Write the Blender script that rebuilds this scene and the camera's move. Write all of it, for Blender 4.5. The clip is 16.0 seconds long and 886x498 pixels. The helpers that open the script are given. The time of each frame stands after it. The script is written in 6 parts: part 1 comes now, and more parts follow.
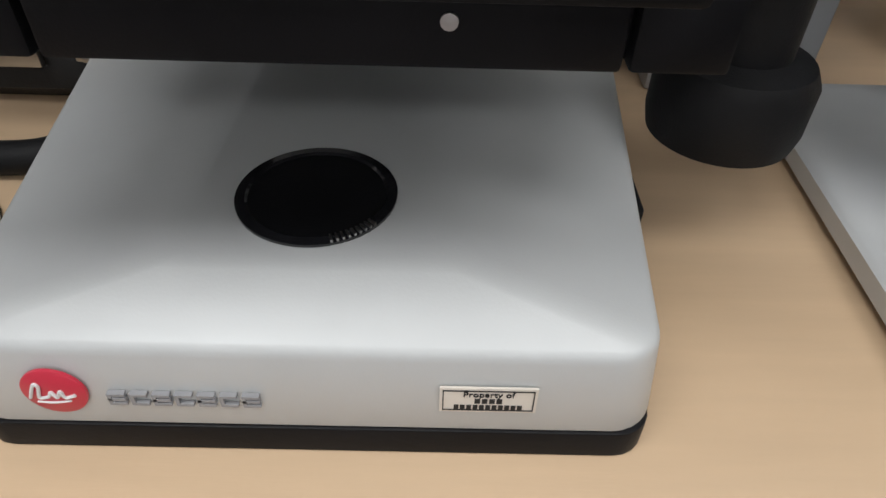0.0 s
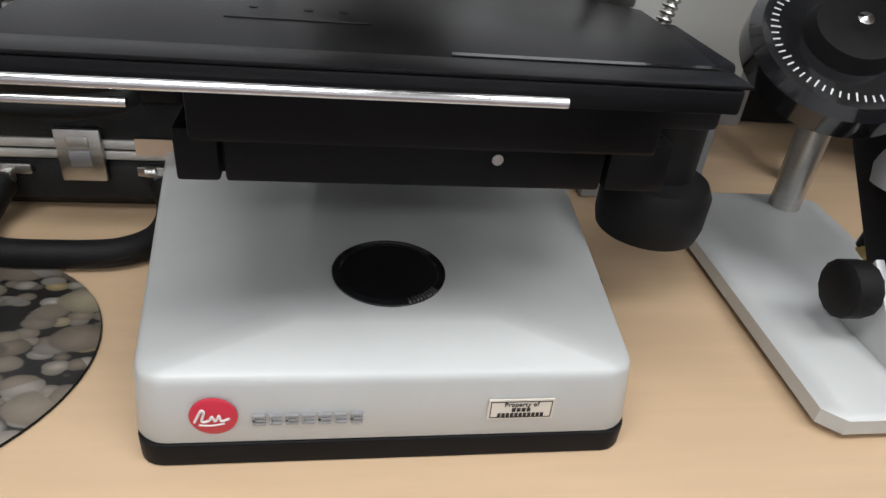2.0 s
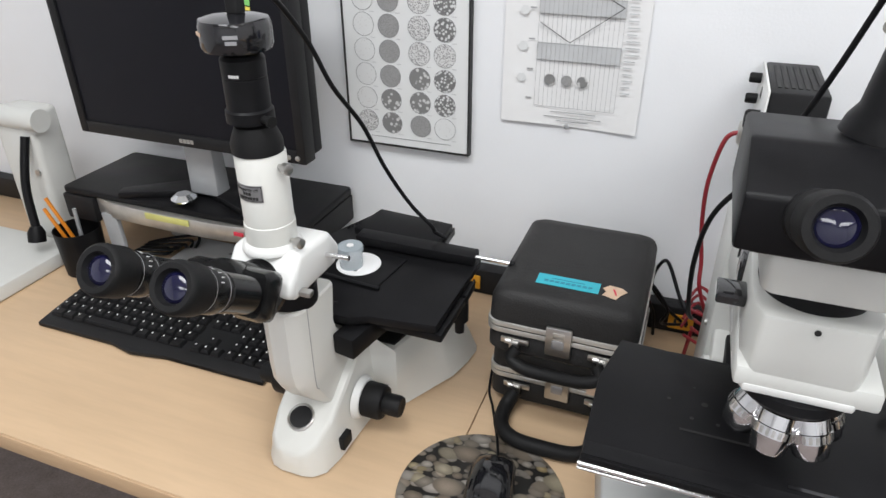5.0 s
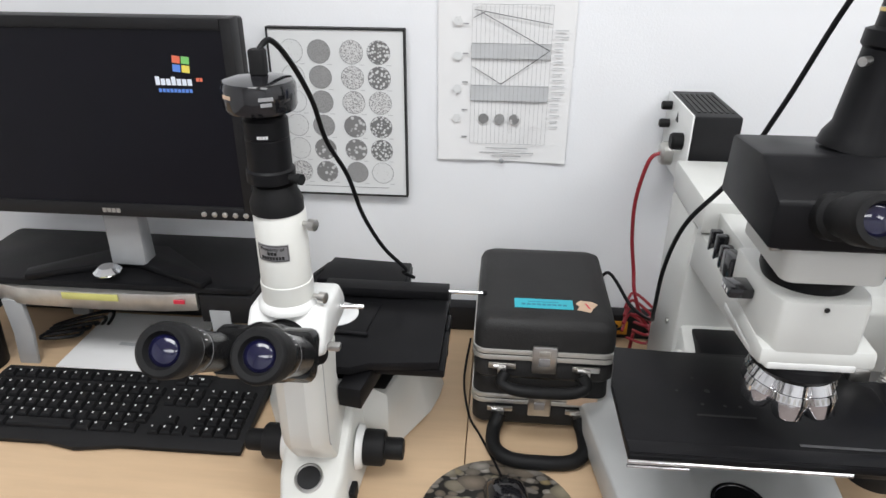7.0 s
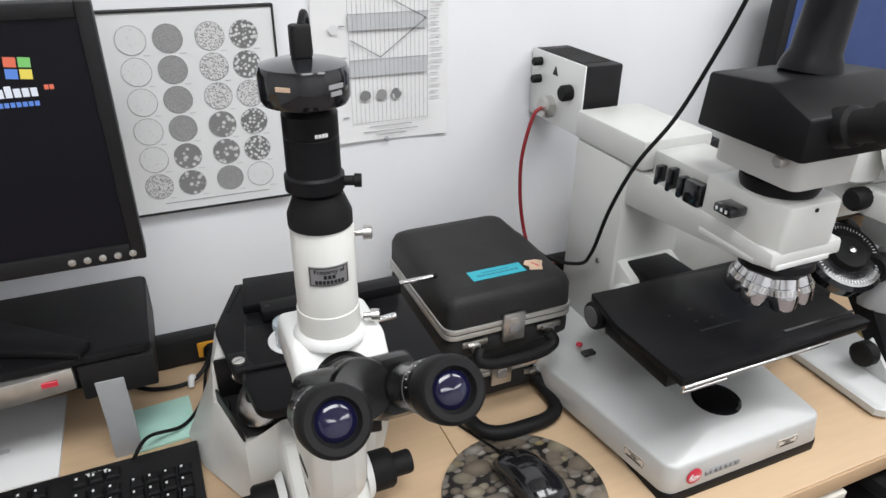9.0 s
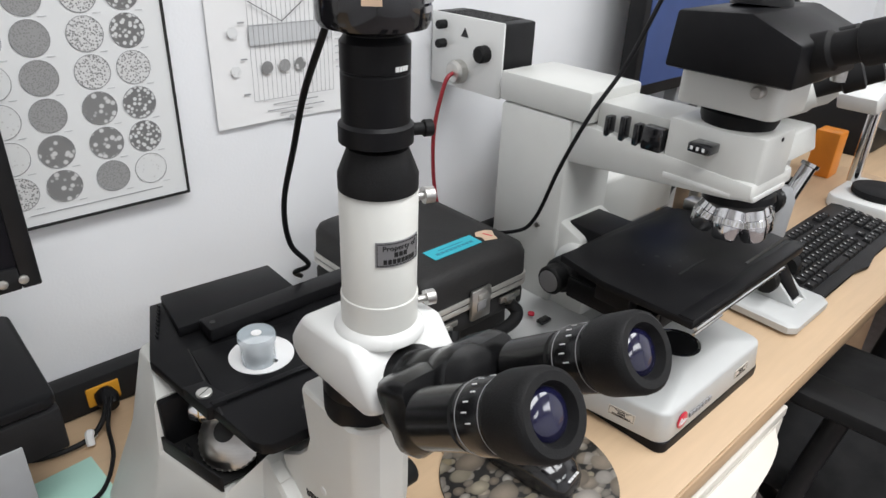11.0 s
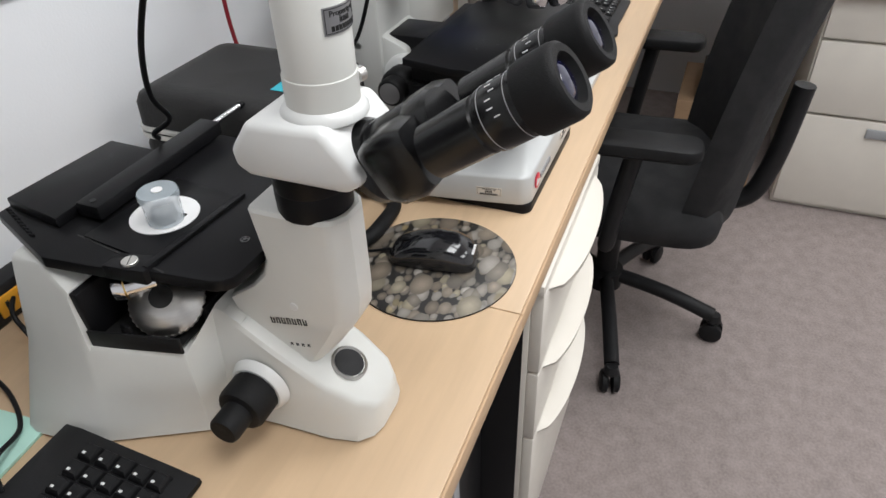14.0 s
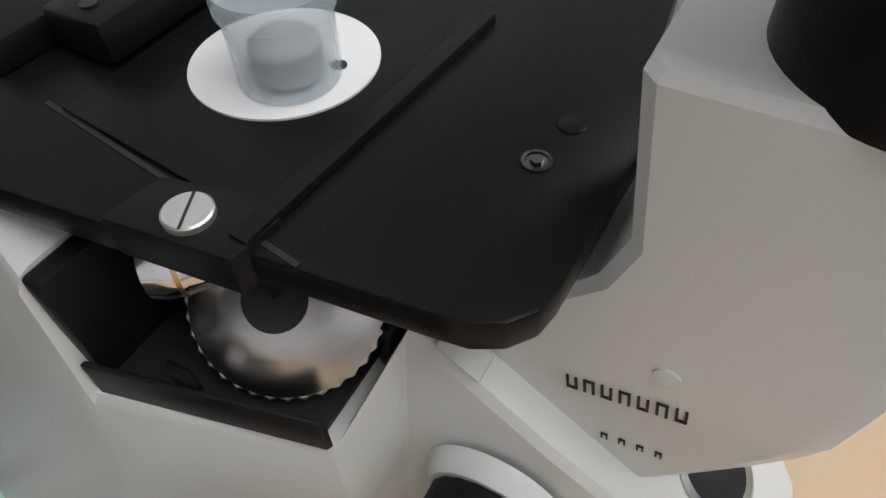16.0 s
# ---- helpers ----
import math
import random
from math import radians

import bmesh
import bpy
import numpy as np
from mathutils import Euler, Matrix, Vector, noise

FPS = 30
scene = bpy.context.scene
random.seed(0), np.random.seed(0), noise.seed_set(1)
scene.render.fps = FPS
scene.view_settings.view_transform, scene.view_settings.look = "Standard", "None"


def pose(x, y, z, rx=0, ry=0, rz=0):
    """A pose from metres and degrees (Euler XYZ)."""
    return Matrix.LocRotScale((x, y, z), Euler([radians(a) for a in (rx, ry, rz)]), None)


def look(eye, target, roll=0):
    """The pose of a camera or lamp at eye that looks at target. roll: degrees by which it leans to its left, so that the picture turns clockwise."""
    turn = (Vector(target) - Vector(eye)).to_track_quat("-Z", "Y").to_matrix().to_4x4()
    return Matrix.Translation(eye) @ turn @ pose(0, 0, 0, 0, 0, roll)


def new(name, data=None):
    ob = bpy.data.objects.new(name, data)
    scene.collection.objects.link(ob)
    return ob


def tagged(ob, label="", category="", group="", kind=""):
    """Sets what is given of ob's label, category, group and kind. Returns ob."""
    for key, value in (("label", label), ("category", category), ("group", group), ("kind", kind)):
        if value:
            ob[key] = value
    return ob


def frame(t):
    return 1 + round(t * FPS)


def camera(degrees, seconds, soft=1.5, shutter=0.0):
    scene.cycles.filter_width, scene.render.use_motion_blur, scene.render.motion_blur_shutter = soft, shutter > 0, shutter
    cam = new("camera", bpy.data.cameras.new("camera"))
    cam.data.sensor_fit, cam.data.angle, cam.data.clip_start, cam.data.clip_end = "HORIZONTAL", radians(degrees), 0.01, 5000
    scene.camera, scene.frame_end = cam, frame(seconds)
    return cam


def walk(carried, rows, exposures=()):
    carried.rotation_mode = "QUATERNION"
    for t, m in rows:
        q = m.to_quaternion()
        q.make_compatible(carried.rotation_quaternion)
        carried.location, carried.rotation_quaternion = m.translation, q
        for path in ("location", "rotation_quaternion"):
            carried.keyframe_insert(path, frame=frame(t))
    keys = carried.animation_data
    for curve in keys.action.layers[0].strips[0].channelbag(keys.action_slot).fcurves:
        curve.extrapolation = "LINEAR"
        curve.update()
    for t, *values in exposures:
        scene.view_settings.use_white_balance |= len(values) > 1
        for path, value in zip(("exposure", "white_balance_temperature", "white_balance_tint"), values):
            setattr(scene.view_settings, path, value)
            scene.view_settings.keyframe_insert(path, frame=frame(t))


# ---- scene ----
cam = camera(67.0, 16.0)
PATH = [
    (0, (0.0633, -0.1002, 0.9794), (0.0744, 0.6477, 0.3156), 1.89),
    (0.5, (0.0274, -0.0887, 0.9588), (0.0532, 0.6579, 0.2941), 3.33),
    (1, (0.0173, -0.0925, 0.9639), (0.0460, 0.6478, 0.2923), 2.54),
    (1.5, (0.0353, -0.1007, 0.9691), (0.0627, 0.6694, 0.3317), 1.01),
    (2, (-0.0116, -0.1992, 1.0349), (0.1365, 0.6287, 0.5010), 6.11),
    (2.5, (-0.0650, -0.3180, 1.1890), (0.1000, 0.4730, 0.5995), 7.20),
    (3, (-0.1151, -0.5626, 1.3730), (0.0085, 0.2532, 0.8080), 5.48),
    (3.5, (-0.1220, -0.5074, 1.3845), (-0.1418, 0.3234, 0.8282), 2.89),
    (4, (-0.1270, -0.4510, 1.4037), (-0.2973, 0.3678, 0.8554), 1.61),
    (4.5, (-0.1072, -0.4283, 1.4086), (-0.3917, 0.3753, 0.8859), -0.72),
    (4.7, (-0.1041, -0.4207, 1.4147), (-0.4140, 0.3819, 0.9050), -0.41),
    (6.8, (-0.2373, -0.4574, 1.4473), (-0.3838, 0.4282, 1.0064), 0.17),
    (7, (-0.2882, -0.4912, 1.4398), (-0.3652, 0.4009, 0.9946), 0.30),
    (7.5, (-0.3798, -0.5140, 1.4471), (-0.3152, 0.3836, 1.0110), 2.96),
    (8, (-0.4312, -0.4322, 1.4333), (-0.3143, 0.4649, 1.0073), 2.07),
    (8.5, (-0.4983, -0.3639, 1.4293), (-0.3242, 0.5102, 0.9757), 2.20),
    (9, (-0.6101, -0.3843, 1.4146), (-0.2562, 0.4260, 0.9474), 0.72),
    (9.5, (-0.7075, -0.3778, 1.4117), (-0.2231, 0.3564, 0.9359), 1.43),
    (9.7, (-0.7173, -0.3630, 1.3874), (-0.2019, 0.3611, 0.9291), 2.20),
    (12, (-0.7653, -0.1566, 1.3387), (-0.0909, 0.3678, 0.8189), 1.29),
    (12.5, (-0.7679, -0.1852, 1.3248), (-0.0540, 0.2602, 0.7846), 1.38),
    (13, (-0.7621, -0.2016, 1.2844), (-0.0590, 0.2423, 0.7289), -2.30),
    (13.5, (-0.8279, -0.1871, 1.3065), (-0.1229, 0.1770, 0.6979), -3.11),
    (14, (-0.8899, -0.1446, 1.2812), (-0.1546, 0.1650, 0.6784), -2.15),
    (14.5, (-0.7563, -0.0610, 1.1723), (-0.0834, 0.2930, 0.5226), -3.26),
    (15, (-0.6380, 0.0240, 1.0780), (-0.0850, 0.4300, 0.3830), -5.00),
    (15.5, (-0.6420, 0.1330, 1.0610), (-0.0560, 0.4150, 0.3080), -0.60),
    (16, (-0.6496, 0.1568, 1.0640), (-0.0881, 0.4820, 0.3072), -2.20),
]
walk(cam, [(t, look(eye, target, roll)) for t, eye, target, roll in PATH], exposures=((0, -0.4), (1.0, -0.47), (1.6, -0.52), (2.0, -0.2), (2.6, 0), (14.5, 0), (15.2, -0.1), (16, -0.25)))

# ---- light ----
world = bpy.data.worlds.new("world")
scene.world = world
world.use_nodes = True
world.node_tree.nodes["Background"].inputs[0].default_value = (0.9, 0.95, 1.0, 1)
world.node_tree.nodes["Background"].inputs[1].default_value = 0.15

T = 0.74          # desk top
WALL = 0.60       # face of the wall behind the desk


def ceiling_lamp(x, y, sx, sy, watts):
    d = bpy.data.lights.new("ceiling_panel", "AREA")
    d.shape, d.size, d.size_y, d.energy = "RECTANGLE", sx, sy, watts
    d.color = (0.97, 0.985, 1.0)
    o = new("ceiling_panel", d)
    o.location = (x, y, 2.56)
    return o


ceiling_lamp(-0.55, -0.55, 1.2, 0.6, 26)
ceiling_lamp(0.95, -0.55, 1.2, 0.6, 22)
ceiling_lamp(-0.55, -2.2, 1.2, 0.6, 18)
ceiling_lamp(1.2, -2.2, 1.2, 0.6, 18)


# ---- materials ----
def mat(name, color, rough=0.5, metal=0.0, var=0.12, scale=30.0, bump=0.0, bscale=200.0, stretch=(1, 1, 1), spec=0.5, coat=0.0):
    m = bpy.data.materials.new(name)
    m.use_nodes = True
    nt = m.node_tree
    b = nt.nodes["Principled BSDF"]
    b.inputs["Roughness"].default_value = rough
    b.inputs["Metallic"].default_value = metal
    b.inputs["Specular IOR Level"].default_value = spec
    b.inputs["Coat Weight"].default_value = coat
    co = nt.nodes.new("ShaderNodeTexCoord")
    mp = nt.nodes.new("ShaderNodeMapping")
    mp.inputs["Scale"].default_value = stretch
    nt.links.new(co.outputs["Object"], mp.inputs["Vector"])
    n1 = nt.nodes.new("ShaderNodeTexNoise")
    n1.inputs["Scale"].default_value, n1.inputs["Detail"].default_value = scale, 5
    n2 = nt.nodes.new("ShaderNodeTexNoise")
    n2.inputs["Scale"].default_value, n2.inputs["Detail"].default_value = scale * 0.17, 2
    for n in (n1, n2):
        nt.links.new(mp.outputs[0], n.inputs["Vector"])
    add = nt.nodes.new("ShaderNodeMath")
    add.operation = "ADD"
    nt.links.new(n1.outputs[0], add.inputs[0])
    nt.links.new(n2.outputs[0], add.inputs[1])
    mr = nt.nodes.new("ShaderNodeMapRange")
    mr.inputs["From Min"].default_value, mr.inputs["From Max"].default_value = 0.6, 1.4
    mr.inputs["To Min"].default_value, mr.inputs["To Max"].default_value = 1 - var, 1 + var * 0.6
    nt.links.new(add.outputs[0], mr.inputs["Value"])
    mul = nt.nodes.new("ShaderNodeVectorMath")
    mul.operation = "SCALE"
    mul.inputs[0].default_value = color
    nt.links.new(mr.outputs[0], mul.inputs["Scale"])
    nt.links.new(mul.outputs[0], b.inputs["Base Color"])
    rr = nt.nodes.new("ShaderNodeMapRange")
    rr.inputs["From Min"].default_value, rr.inputs["From Max"].default_value = 0.3, 0.7
    rr.inputs["To Min"].default_value, rr.inputs["To Max"].default_value = max(0.02, rough * 0.85), min(1, rough * 1.15)
    nt.links.new(n2.outputs[0], rr.inputs["Value"])
    nt.links.new(rr.outputs[0], b.inputs["Roughness"])
    if bump:
        nb = nt.nodes.new("ShaderNodeTexNoise")
        nb.inputs["Scale"].default_value, nb.inputs["Detail"].default_value = bscale, 3
        nt.links.new(mp.outputs[0], nb.inputs["Vector"])
        bp = nt.nodes.new("ShaderNodeBump")
        bp.inputs["Strength"].default_value, bp.inputs["Distance"].default_value = bump, 0.002
        nt.links.new(nb.outputs[0], bp.inputs["Height"])
        nt.links.new(bp.outputs[0], b.inputs["Normal"])
    return m


M = {}
M["wall"] = mat("wall_paint", (0.80, 0.81, 0.83), 0.75, var=0.03, scale=8, bump=0.12, bscale=260)
M["wood"] = mat("maple_laminate", (0.61, 0.435, 0.275), 0.42, var=0.10, scale=26, bump=0.03, bscale=300, stretch=(0.35, 3.2, 3.2))
M["wood_edge"] = mat("maple_edge", (0.53, 0.36, 0.215), 0.5, var=0.14, scale=30, stretch=(0.3, 3, 3))
M["carpet"] = mat("grey_carpet", (0.30, 0.252, 0.238), 0.95, var=0.30, scale=160, bump=0.8, bscale=500)
M["ceil"] = mat("ceiling_tile", (0.8, 0.8, 0.78), 0.9, var=0.05, scale=60)
M["black"] = mat("black_anodised", (.008, .008, .009), 0.40, var=0.25, scale=60, bump=0.06, bscale=700, spec=0.15)
M["stage"] = mat("black_stage_plate", (.009, .009, .010), 0.34, var=0.22, scale=40, bump=0.04, bscale=600, spec=0.12)
M["rubber"] = mat("black_rubber", (.010, .010, .0105), 0.55, var=0.2, scale=80, bump=0.15, bscale=900, spec=0.18)
M["satin"] = mat("satin_black_enamel", (.008, .008, .0085), 0.24, var=0.2, scale=40, spec=0.35)
M["gloss"] = mat("glossy_black_plastic", (0.012, 0.012, 0.014), 0.12, var=0.15, scale=30, coat=0.4)
M["white"] = mat("microscope_enamel", (0.70, 0.70, 0.665), 0.36, var=0.05, scale=18, bump=0.02, bscale=500)
M["whiteb"] = mat("bright_enamel", (0.76, 0.765, 0.75), 0.3, var=0.04, scale=18, bump=0.02, bscale=500)
M["silver"] = mat("silver_grey_enamel", (0.56, 0.57, 0.565), 0.40, metal=0.08, var=0.06, scale=22, bump=0.03, bscale=900)
M["ergwhite"] = mat("pale_grey_enamel", (0.64, 0.645, 0.62), 0.38, var=0.05, scale=18, bump=0.02, bscale=600)
M["chrome"] = mat("chrome", (0.75, 0.75, 0.76), 0.12, metal=1.0, var=0.06, scale=40)
M["steel"] = mat("brushed_steel", (0.55, 0.54, 0.52), 0.32, metal=1.0, var=0.15, scale=60, stretch=(1, 1, 6))
M["alu"] = mat("worn_aluminium_rim", (0.62, 0.61, 0.58), 0.4, metal=0.9, var=0.2, scale=60)
M["leather"] = mat("black_leatherette", (.020, .0195, .0195), 0.5, var=0.25, scale=30, bump=0.35, bscale=420, spec=0.25)
M["blue"] = mat("turquoise_label", (0.03, 0.42, 0.52), 0.5, var=0.08, scale=60)
M["bluedk"] = mat("dark_blue_print", (0.02, 0.2, 0.3), 0.5)
M["tan"] = mat("tan_paper", (0.62, 0.45, 0.32), 0.8, var=0.15, scale=90)
M["red"] = mat("red_badge", (0.58, 0.03, 0.06), 0.3, var=0.05)
M["redcable"] = mat("red_cable", (0.30, 0.02, 0.03), 0.45)
M["paper"] = mat("white_paper", (0.78, 0.78, 0.78), 0.75, var=0.03, scale=20, bump=0.05, bscale=60)
M["board"] = mat("poster_board", (0.72, 0.73, 0.73), 0.55, var=0.03, scale=30)
M["ink"] = mat("black_ink", (0.012, 0.012, 0.012), 0.6)
M["inkgrey"] = mat("grey_ink", (0.30, 0.30, 0.31), 0.6)
M["inklight"] = mat("light_grey_ink", (0.52, 0.53, 0.54), 0.6)
M["label"] = mat("foil_label", (0.34, 0.34, 0.35), 0.35, metal=0.6, var=0.1)
M["sticker"] = mat("cream_sticker", (0.72, 0.66, 0.58), 0.5, var=0.05)
M["orange"] = mat("orange_outlet", (0.65, 0.30, 0.02), 0.45)
M["darkplastic"] = mat("dark_grey_plastic", (.014, .014, .015), 0.45, var=0.2, scale=40, bump=0.08, bscale=500, spec=0.2)
M["key"] = mat("black_keycap", (.010, .010, .011), 0.45, var=0.2, scale=60, spec=0.25)
M["greyplastic"] = mat("grey_plastic", (0.33, 0.34, 0.35), 0.45, var=0.1, scale=30, bump=0.04)
M["cream"] = mat("cream_cabinet_paint", (0.72, 0.68, 0.61), 0.42, var=0.05, scale=15, bump=0.03, bscale=400)
M["fabric"] = mat("black_chair_fabric", (.010, .010, .011), 0.9, var=0.3, scale=120, bump=0.5, bscale=600)
M["card"] = mat("brown_cardboard", (0.36, 0.235, 0.14), 0.85, var=0.12, scale=30, stretch=(1, 1, 4))
M["mint"] = mat("mint_paper_note", (0.46, 0.74, 0.64), 0.75, var=0.04)
M["screen"] = mat("dark_lcd_screen", (0.006, 0.006, 0.009), 0.3, var=0.2, scale=10, spec=0.2)
M["bluescreen"] = mat("blue_pinboard", (0.03, 0.06, 0.19), 0.6, var=0.15, scale=20)
M["pencil"] = mat("orange_pencil", (0.75, 0.25, 0.02), 0.4)
M["blueknob"] = mat("blue_knob", (0.02, 0.05, 0.42), 0.35)
M["yellow"] = mat("yellow_label", (0.62, 0.6, 0.2), 0.45)
M["whiteink"] = mat("white_print", (0.75, 0.75, 0.75), 0.5)
M["brass"] = mat("brass", (0.65, 0.48, 0.2), 0.3, metal=1.0)
M["crystal"] = mat("bright_facets", (0.85, 0.87, 0.9), 0.08, metal=0.9)
M["violet"] = mat("coated_lens", (0.006, 0.006, 0.028), 0.10, var=0.3, scale=60, coat=0.5)


def glass_mat(name, color, rough=0.03, alpha=0.35):
    m = bpy.data.materials.new(name)
    m.use_nodes = True
    b = m.node_tree.nodes["Principled BSDF"]
    b.inputs["Base Color"].default_value = (*color, 1)
    b.inputs["Roughness"].default_value = rough
    b.inputs["Alpha"].default_value = alpha
    return m


M["clear"] = glass_mat("clear_plastic", (0.62, 0.70, 0.75), 0.06, 0.40)


def glow_mat(name, color, strength):
    m = bpy.data.materials.new(name)
    m.use_nodes = True
    b = m.node_tree.nodes["Principled BSDF"]
    b.inputs["Base Color"].default_value = (0.02, 0.02, 0.02, 1)
    b.inputs["Emission Color"].default_value = (*color, 1)
    b.inputs["Emission Strength"].default_value = strength
    return m


M["glow_r"] = glow_mat("screen_red", (0.8, 0.16, 0.08), 0.9)
M["glow_g"] = glow_mat("screen_green", (0.2, 0.6, 0.15), 0.9)
M["glow_b"] = glow_mat("screen_blue", (0.1, 0.25, 0.75), 0.9)
M["glow_y"] = glow_mat("screen_yellow", (0.85, 0.7, 0.1), 0.9)
M["glow_w"] = glow_mat("screen_white", (0.8, 0.85, 0.95), 0.9)


def pebble_mat():
    """Printed photograph of river pebbles: large oval stones over smaller ones over dark gaps."""
    m = bpy.data.materials.new("pebble_print")
    m.use_nodes = True
    nt = m.node_tree
    L = nt.links.new
    b = nt.nodes["Principled BSDF"]
    b.inputs["Roughness"].default_value = 0.5
    co = nt.nodes.new("ShaderNodeTexCoord")
    wob = nt.nodes.new("ShaderNodeTexNoise")
    wob.inputs["Scale"].default_value = 28
    L(co.outputs["Object"], wob.inputs["Vector"])
    mixv = nt.nodes.new("ShaderNodeVectorMath")
    mixv.operation = "MULTIPLY_ADD"
    mixv.inputs[1].default_value = (0.007, 0.007, 0)
    L(wob.outputs["Color"], mixv.inputs[0])
    L(co.outputs["Object"], mixv.inputs[2])
    speck = nt.nodes.new("ShaderNodeTexNoise")
    speck.inputs["Scale"].default_value, speck.inputs["Detail"].default_value = 140, 4
    L(co.outputs["Object"], speck.inputs["Vector"])
    prev = None
    for scale, turn, sx, sy, lim in ((62, 0.3, 1.0, 1.5, 0.55), (38, 1.2, 1.0, 1.5, 0.55), (23, -0.5, 1.0, 1.45, 0.52)):
        mp = nt.nodes.new("ShaderNodeMapping")
        mp.inputs["Scale"].default_value = (sx, sy, 0.0)
        mp.inputs["Rotation"].default_value = (0, 0, turn)
        L(mixv.outputs[0], mp.inputs["Vector"])
        v = nt.nodes.new("ShaderNodeTexVoronoi")
        v.inputs["Scale"].default_value = scale
        v.inputs["Randomness"].default_value = 0.85
        L(mp.outputs[0], v.inputs["Vector"])
        sep = nt.nodes.new("ShaderNodeSeparateColor")
        L(v.outputs["Color"], sep.inputs[0])
        ramp = nt.nodes.new("ShaderNodeValToRGB")
        e = ramp.color_ramp.elements
        e[0].position, e[0].color = 0.0, (0.13, 0.12, 0.105, 1)
        e[1].position, e[1].color = 1.0, (0.36, 0.28, 0.15, 1)
        for p, c in ((0.2, (0.33, 0.275, 0.215, 1)), (0.4, (0.18, 0.145, 0.11, 1)), (0.6, (0.40, 0.37, 0.33, 1)), (0.8, (0.26, 0.23, 0.19, 1)), (0.93, (0.40, 0.35, 0.24, 1))):
            x = e.new(p)
            x.color = c
        L(sep.outputs[0], ramp.inputs[0])
        shade = nt.nodes.new("ShaderNodeMapRange")
        shade.inputs["From Min"].default_value, shade.inputs["From Max"].default_value = 0.0, lim
        shade.inputs["To Min"].default_value, shade.inputs["To Max"].default_value = 1.12, 0.40
        L(v.outputs["Distance"], shade.inputs["Value"])
        sm = nt.nodes.new("ShaderNodeMath")
        sm.operation = "MULTIPLY_ADD"
        sm.inputs[1].default_value, sm.inputs[2].default_value = 0.3, 0.85
        L(speck.outputs[0], sm.inputs[0])
        mu = nt.nodes.new("ShaderNodeMath")
        mu.operation = "MULTIPLY"
        L(shade.outputs[0], mu.inputs[0])
        L(sm.outputs[0], mu.inputs[1])
        sc = nt.nodes.new("ShaderNodeVectorMath")
        sc.operation = "SCALE"
        L(ramp.outputs[0], sc.inputs[0])
        L(mu.outputs[0], sc.inputs["Scale"])
        mask = nt.nodes.new("ShaderNodeMapRange")
        mask.inputs["From Min"].default_value, mask.inputs["From Max"].default_value = lim, lim - 0.05
        L(v.outputs["Distance"], mask.inputs["Value"])
        if scale != 62:
            keep = nt.nodes.new("ShaderNodeMath")
            keep.operation = "GREATER_THAN"
            keep.inputs[1].default_value = 0.22 if scale == 23 else 0.1
            L(sep.outputs[1], keep.inputs[0])
            mm = nt.nodes.new("ShaderNodeMath")
            mm.operation = "MULTIPLY"
            L(mask.outputs[0], mm.inputs[0])
            L(keep.outputs[0], mm.inputs[1])
            mask = mm
        mx = nt.nodes.new("ShaderNodeMix")
        mx.data_type = "RGBA"
        if prev is None:
            mx.inputs["A"].default_value = (0.012, 0.011, 0.010, 1)
        else:
            L(prev.outputs["Result"], mx.inputs["A"])
        L(mask.outputs[0], mx.inputs["Factor"])
        L(sc.outputs[0], mx.inputs["B"])
        prev = mx
    L(prev.outputs["Result"], b.inputs["Base Color"])
    return m


M["pebble"] = pebble_mat()


def speckle_mat(name, lo, hi, scale, cut):
    """Printed micrograph: dark and light specks."""
    m = bpy.data.materials.new(name)
    m.use_nodes = True
    nt = m.node_tree
    b = nt.nodes["Principled BSDF"]
    b.inputs["Roughness"].default_value = 0.6
    co = nt.nodes.new("ShaderNodeTexCoord")
    v = nt.nodes.new("ShaderNodeTexVoronoi")
    v.inputs["Scale"].default_value = scale
    nt.links.new(co.outputs["Object"], v.inputs["Vector"])
    r = nt.nodes.new("ShaderNodeMapRange")
    r.inputs["From Min"].default_value, r.inputs["From Max"].default_value = cut - 0.08, cut + 0.08
    nt.links.new(v.outputs["Distance"], r.inputs["Value"])
    mx = nt.nodes.new("ShaderNodeMix")
    mx.data_type = "RGBA"
    mx.inputs["A"].default_value = (*lo, 1)
    mx.inputs["B"].default_value = (*hi, 1)
    nt.links.new(r.outputs[0], mx.inputs["Factor"])
    nt.links.new(mx.outputs["Result"], b.inputs["Base Color"])
    return m


M["sp0"] = speckle_mat("print_pale", (0.55, 0.55, 0.55), (0.68, 0.69, 0.69), 220, 0.2)
M["sp1"] = speckle_mat("print_grey", (0.22, 0.22, 0.22), (0.30, 0.30, 0.30), 500, 0.4)
M["sp2"] = speckle_mat("print_fine", (0.22, 0.22, 0.22), (0.62, 0.62, 0.62), 420, 0.42)
M["sp3"] = speckle_mat("print_coarse", (0.62, 0.63, 0.63), (0.16, 0.16, 0.16), 200, 0.42)
M["sp4"] = speckle_mat("print_blobs", (0.58, 0.58, 0.58), (0.20, 0.20, 0.20), 130, 0.36)


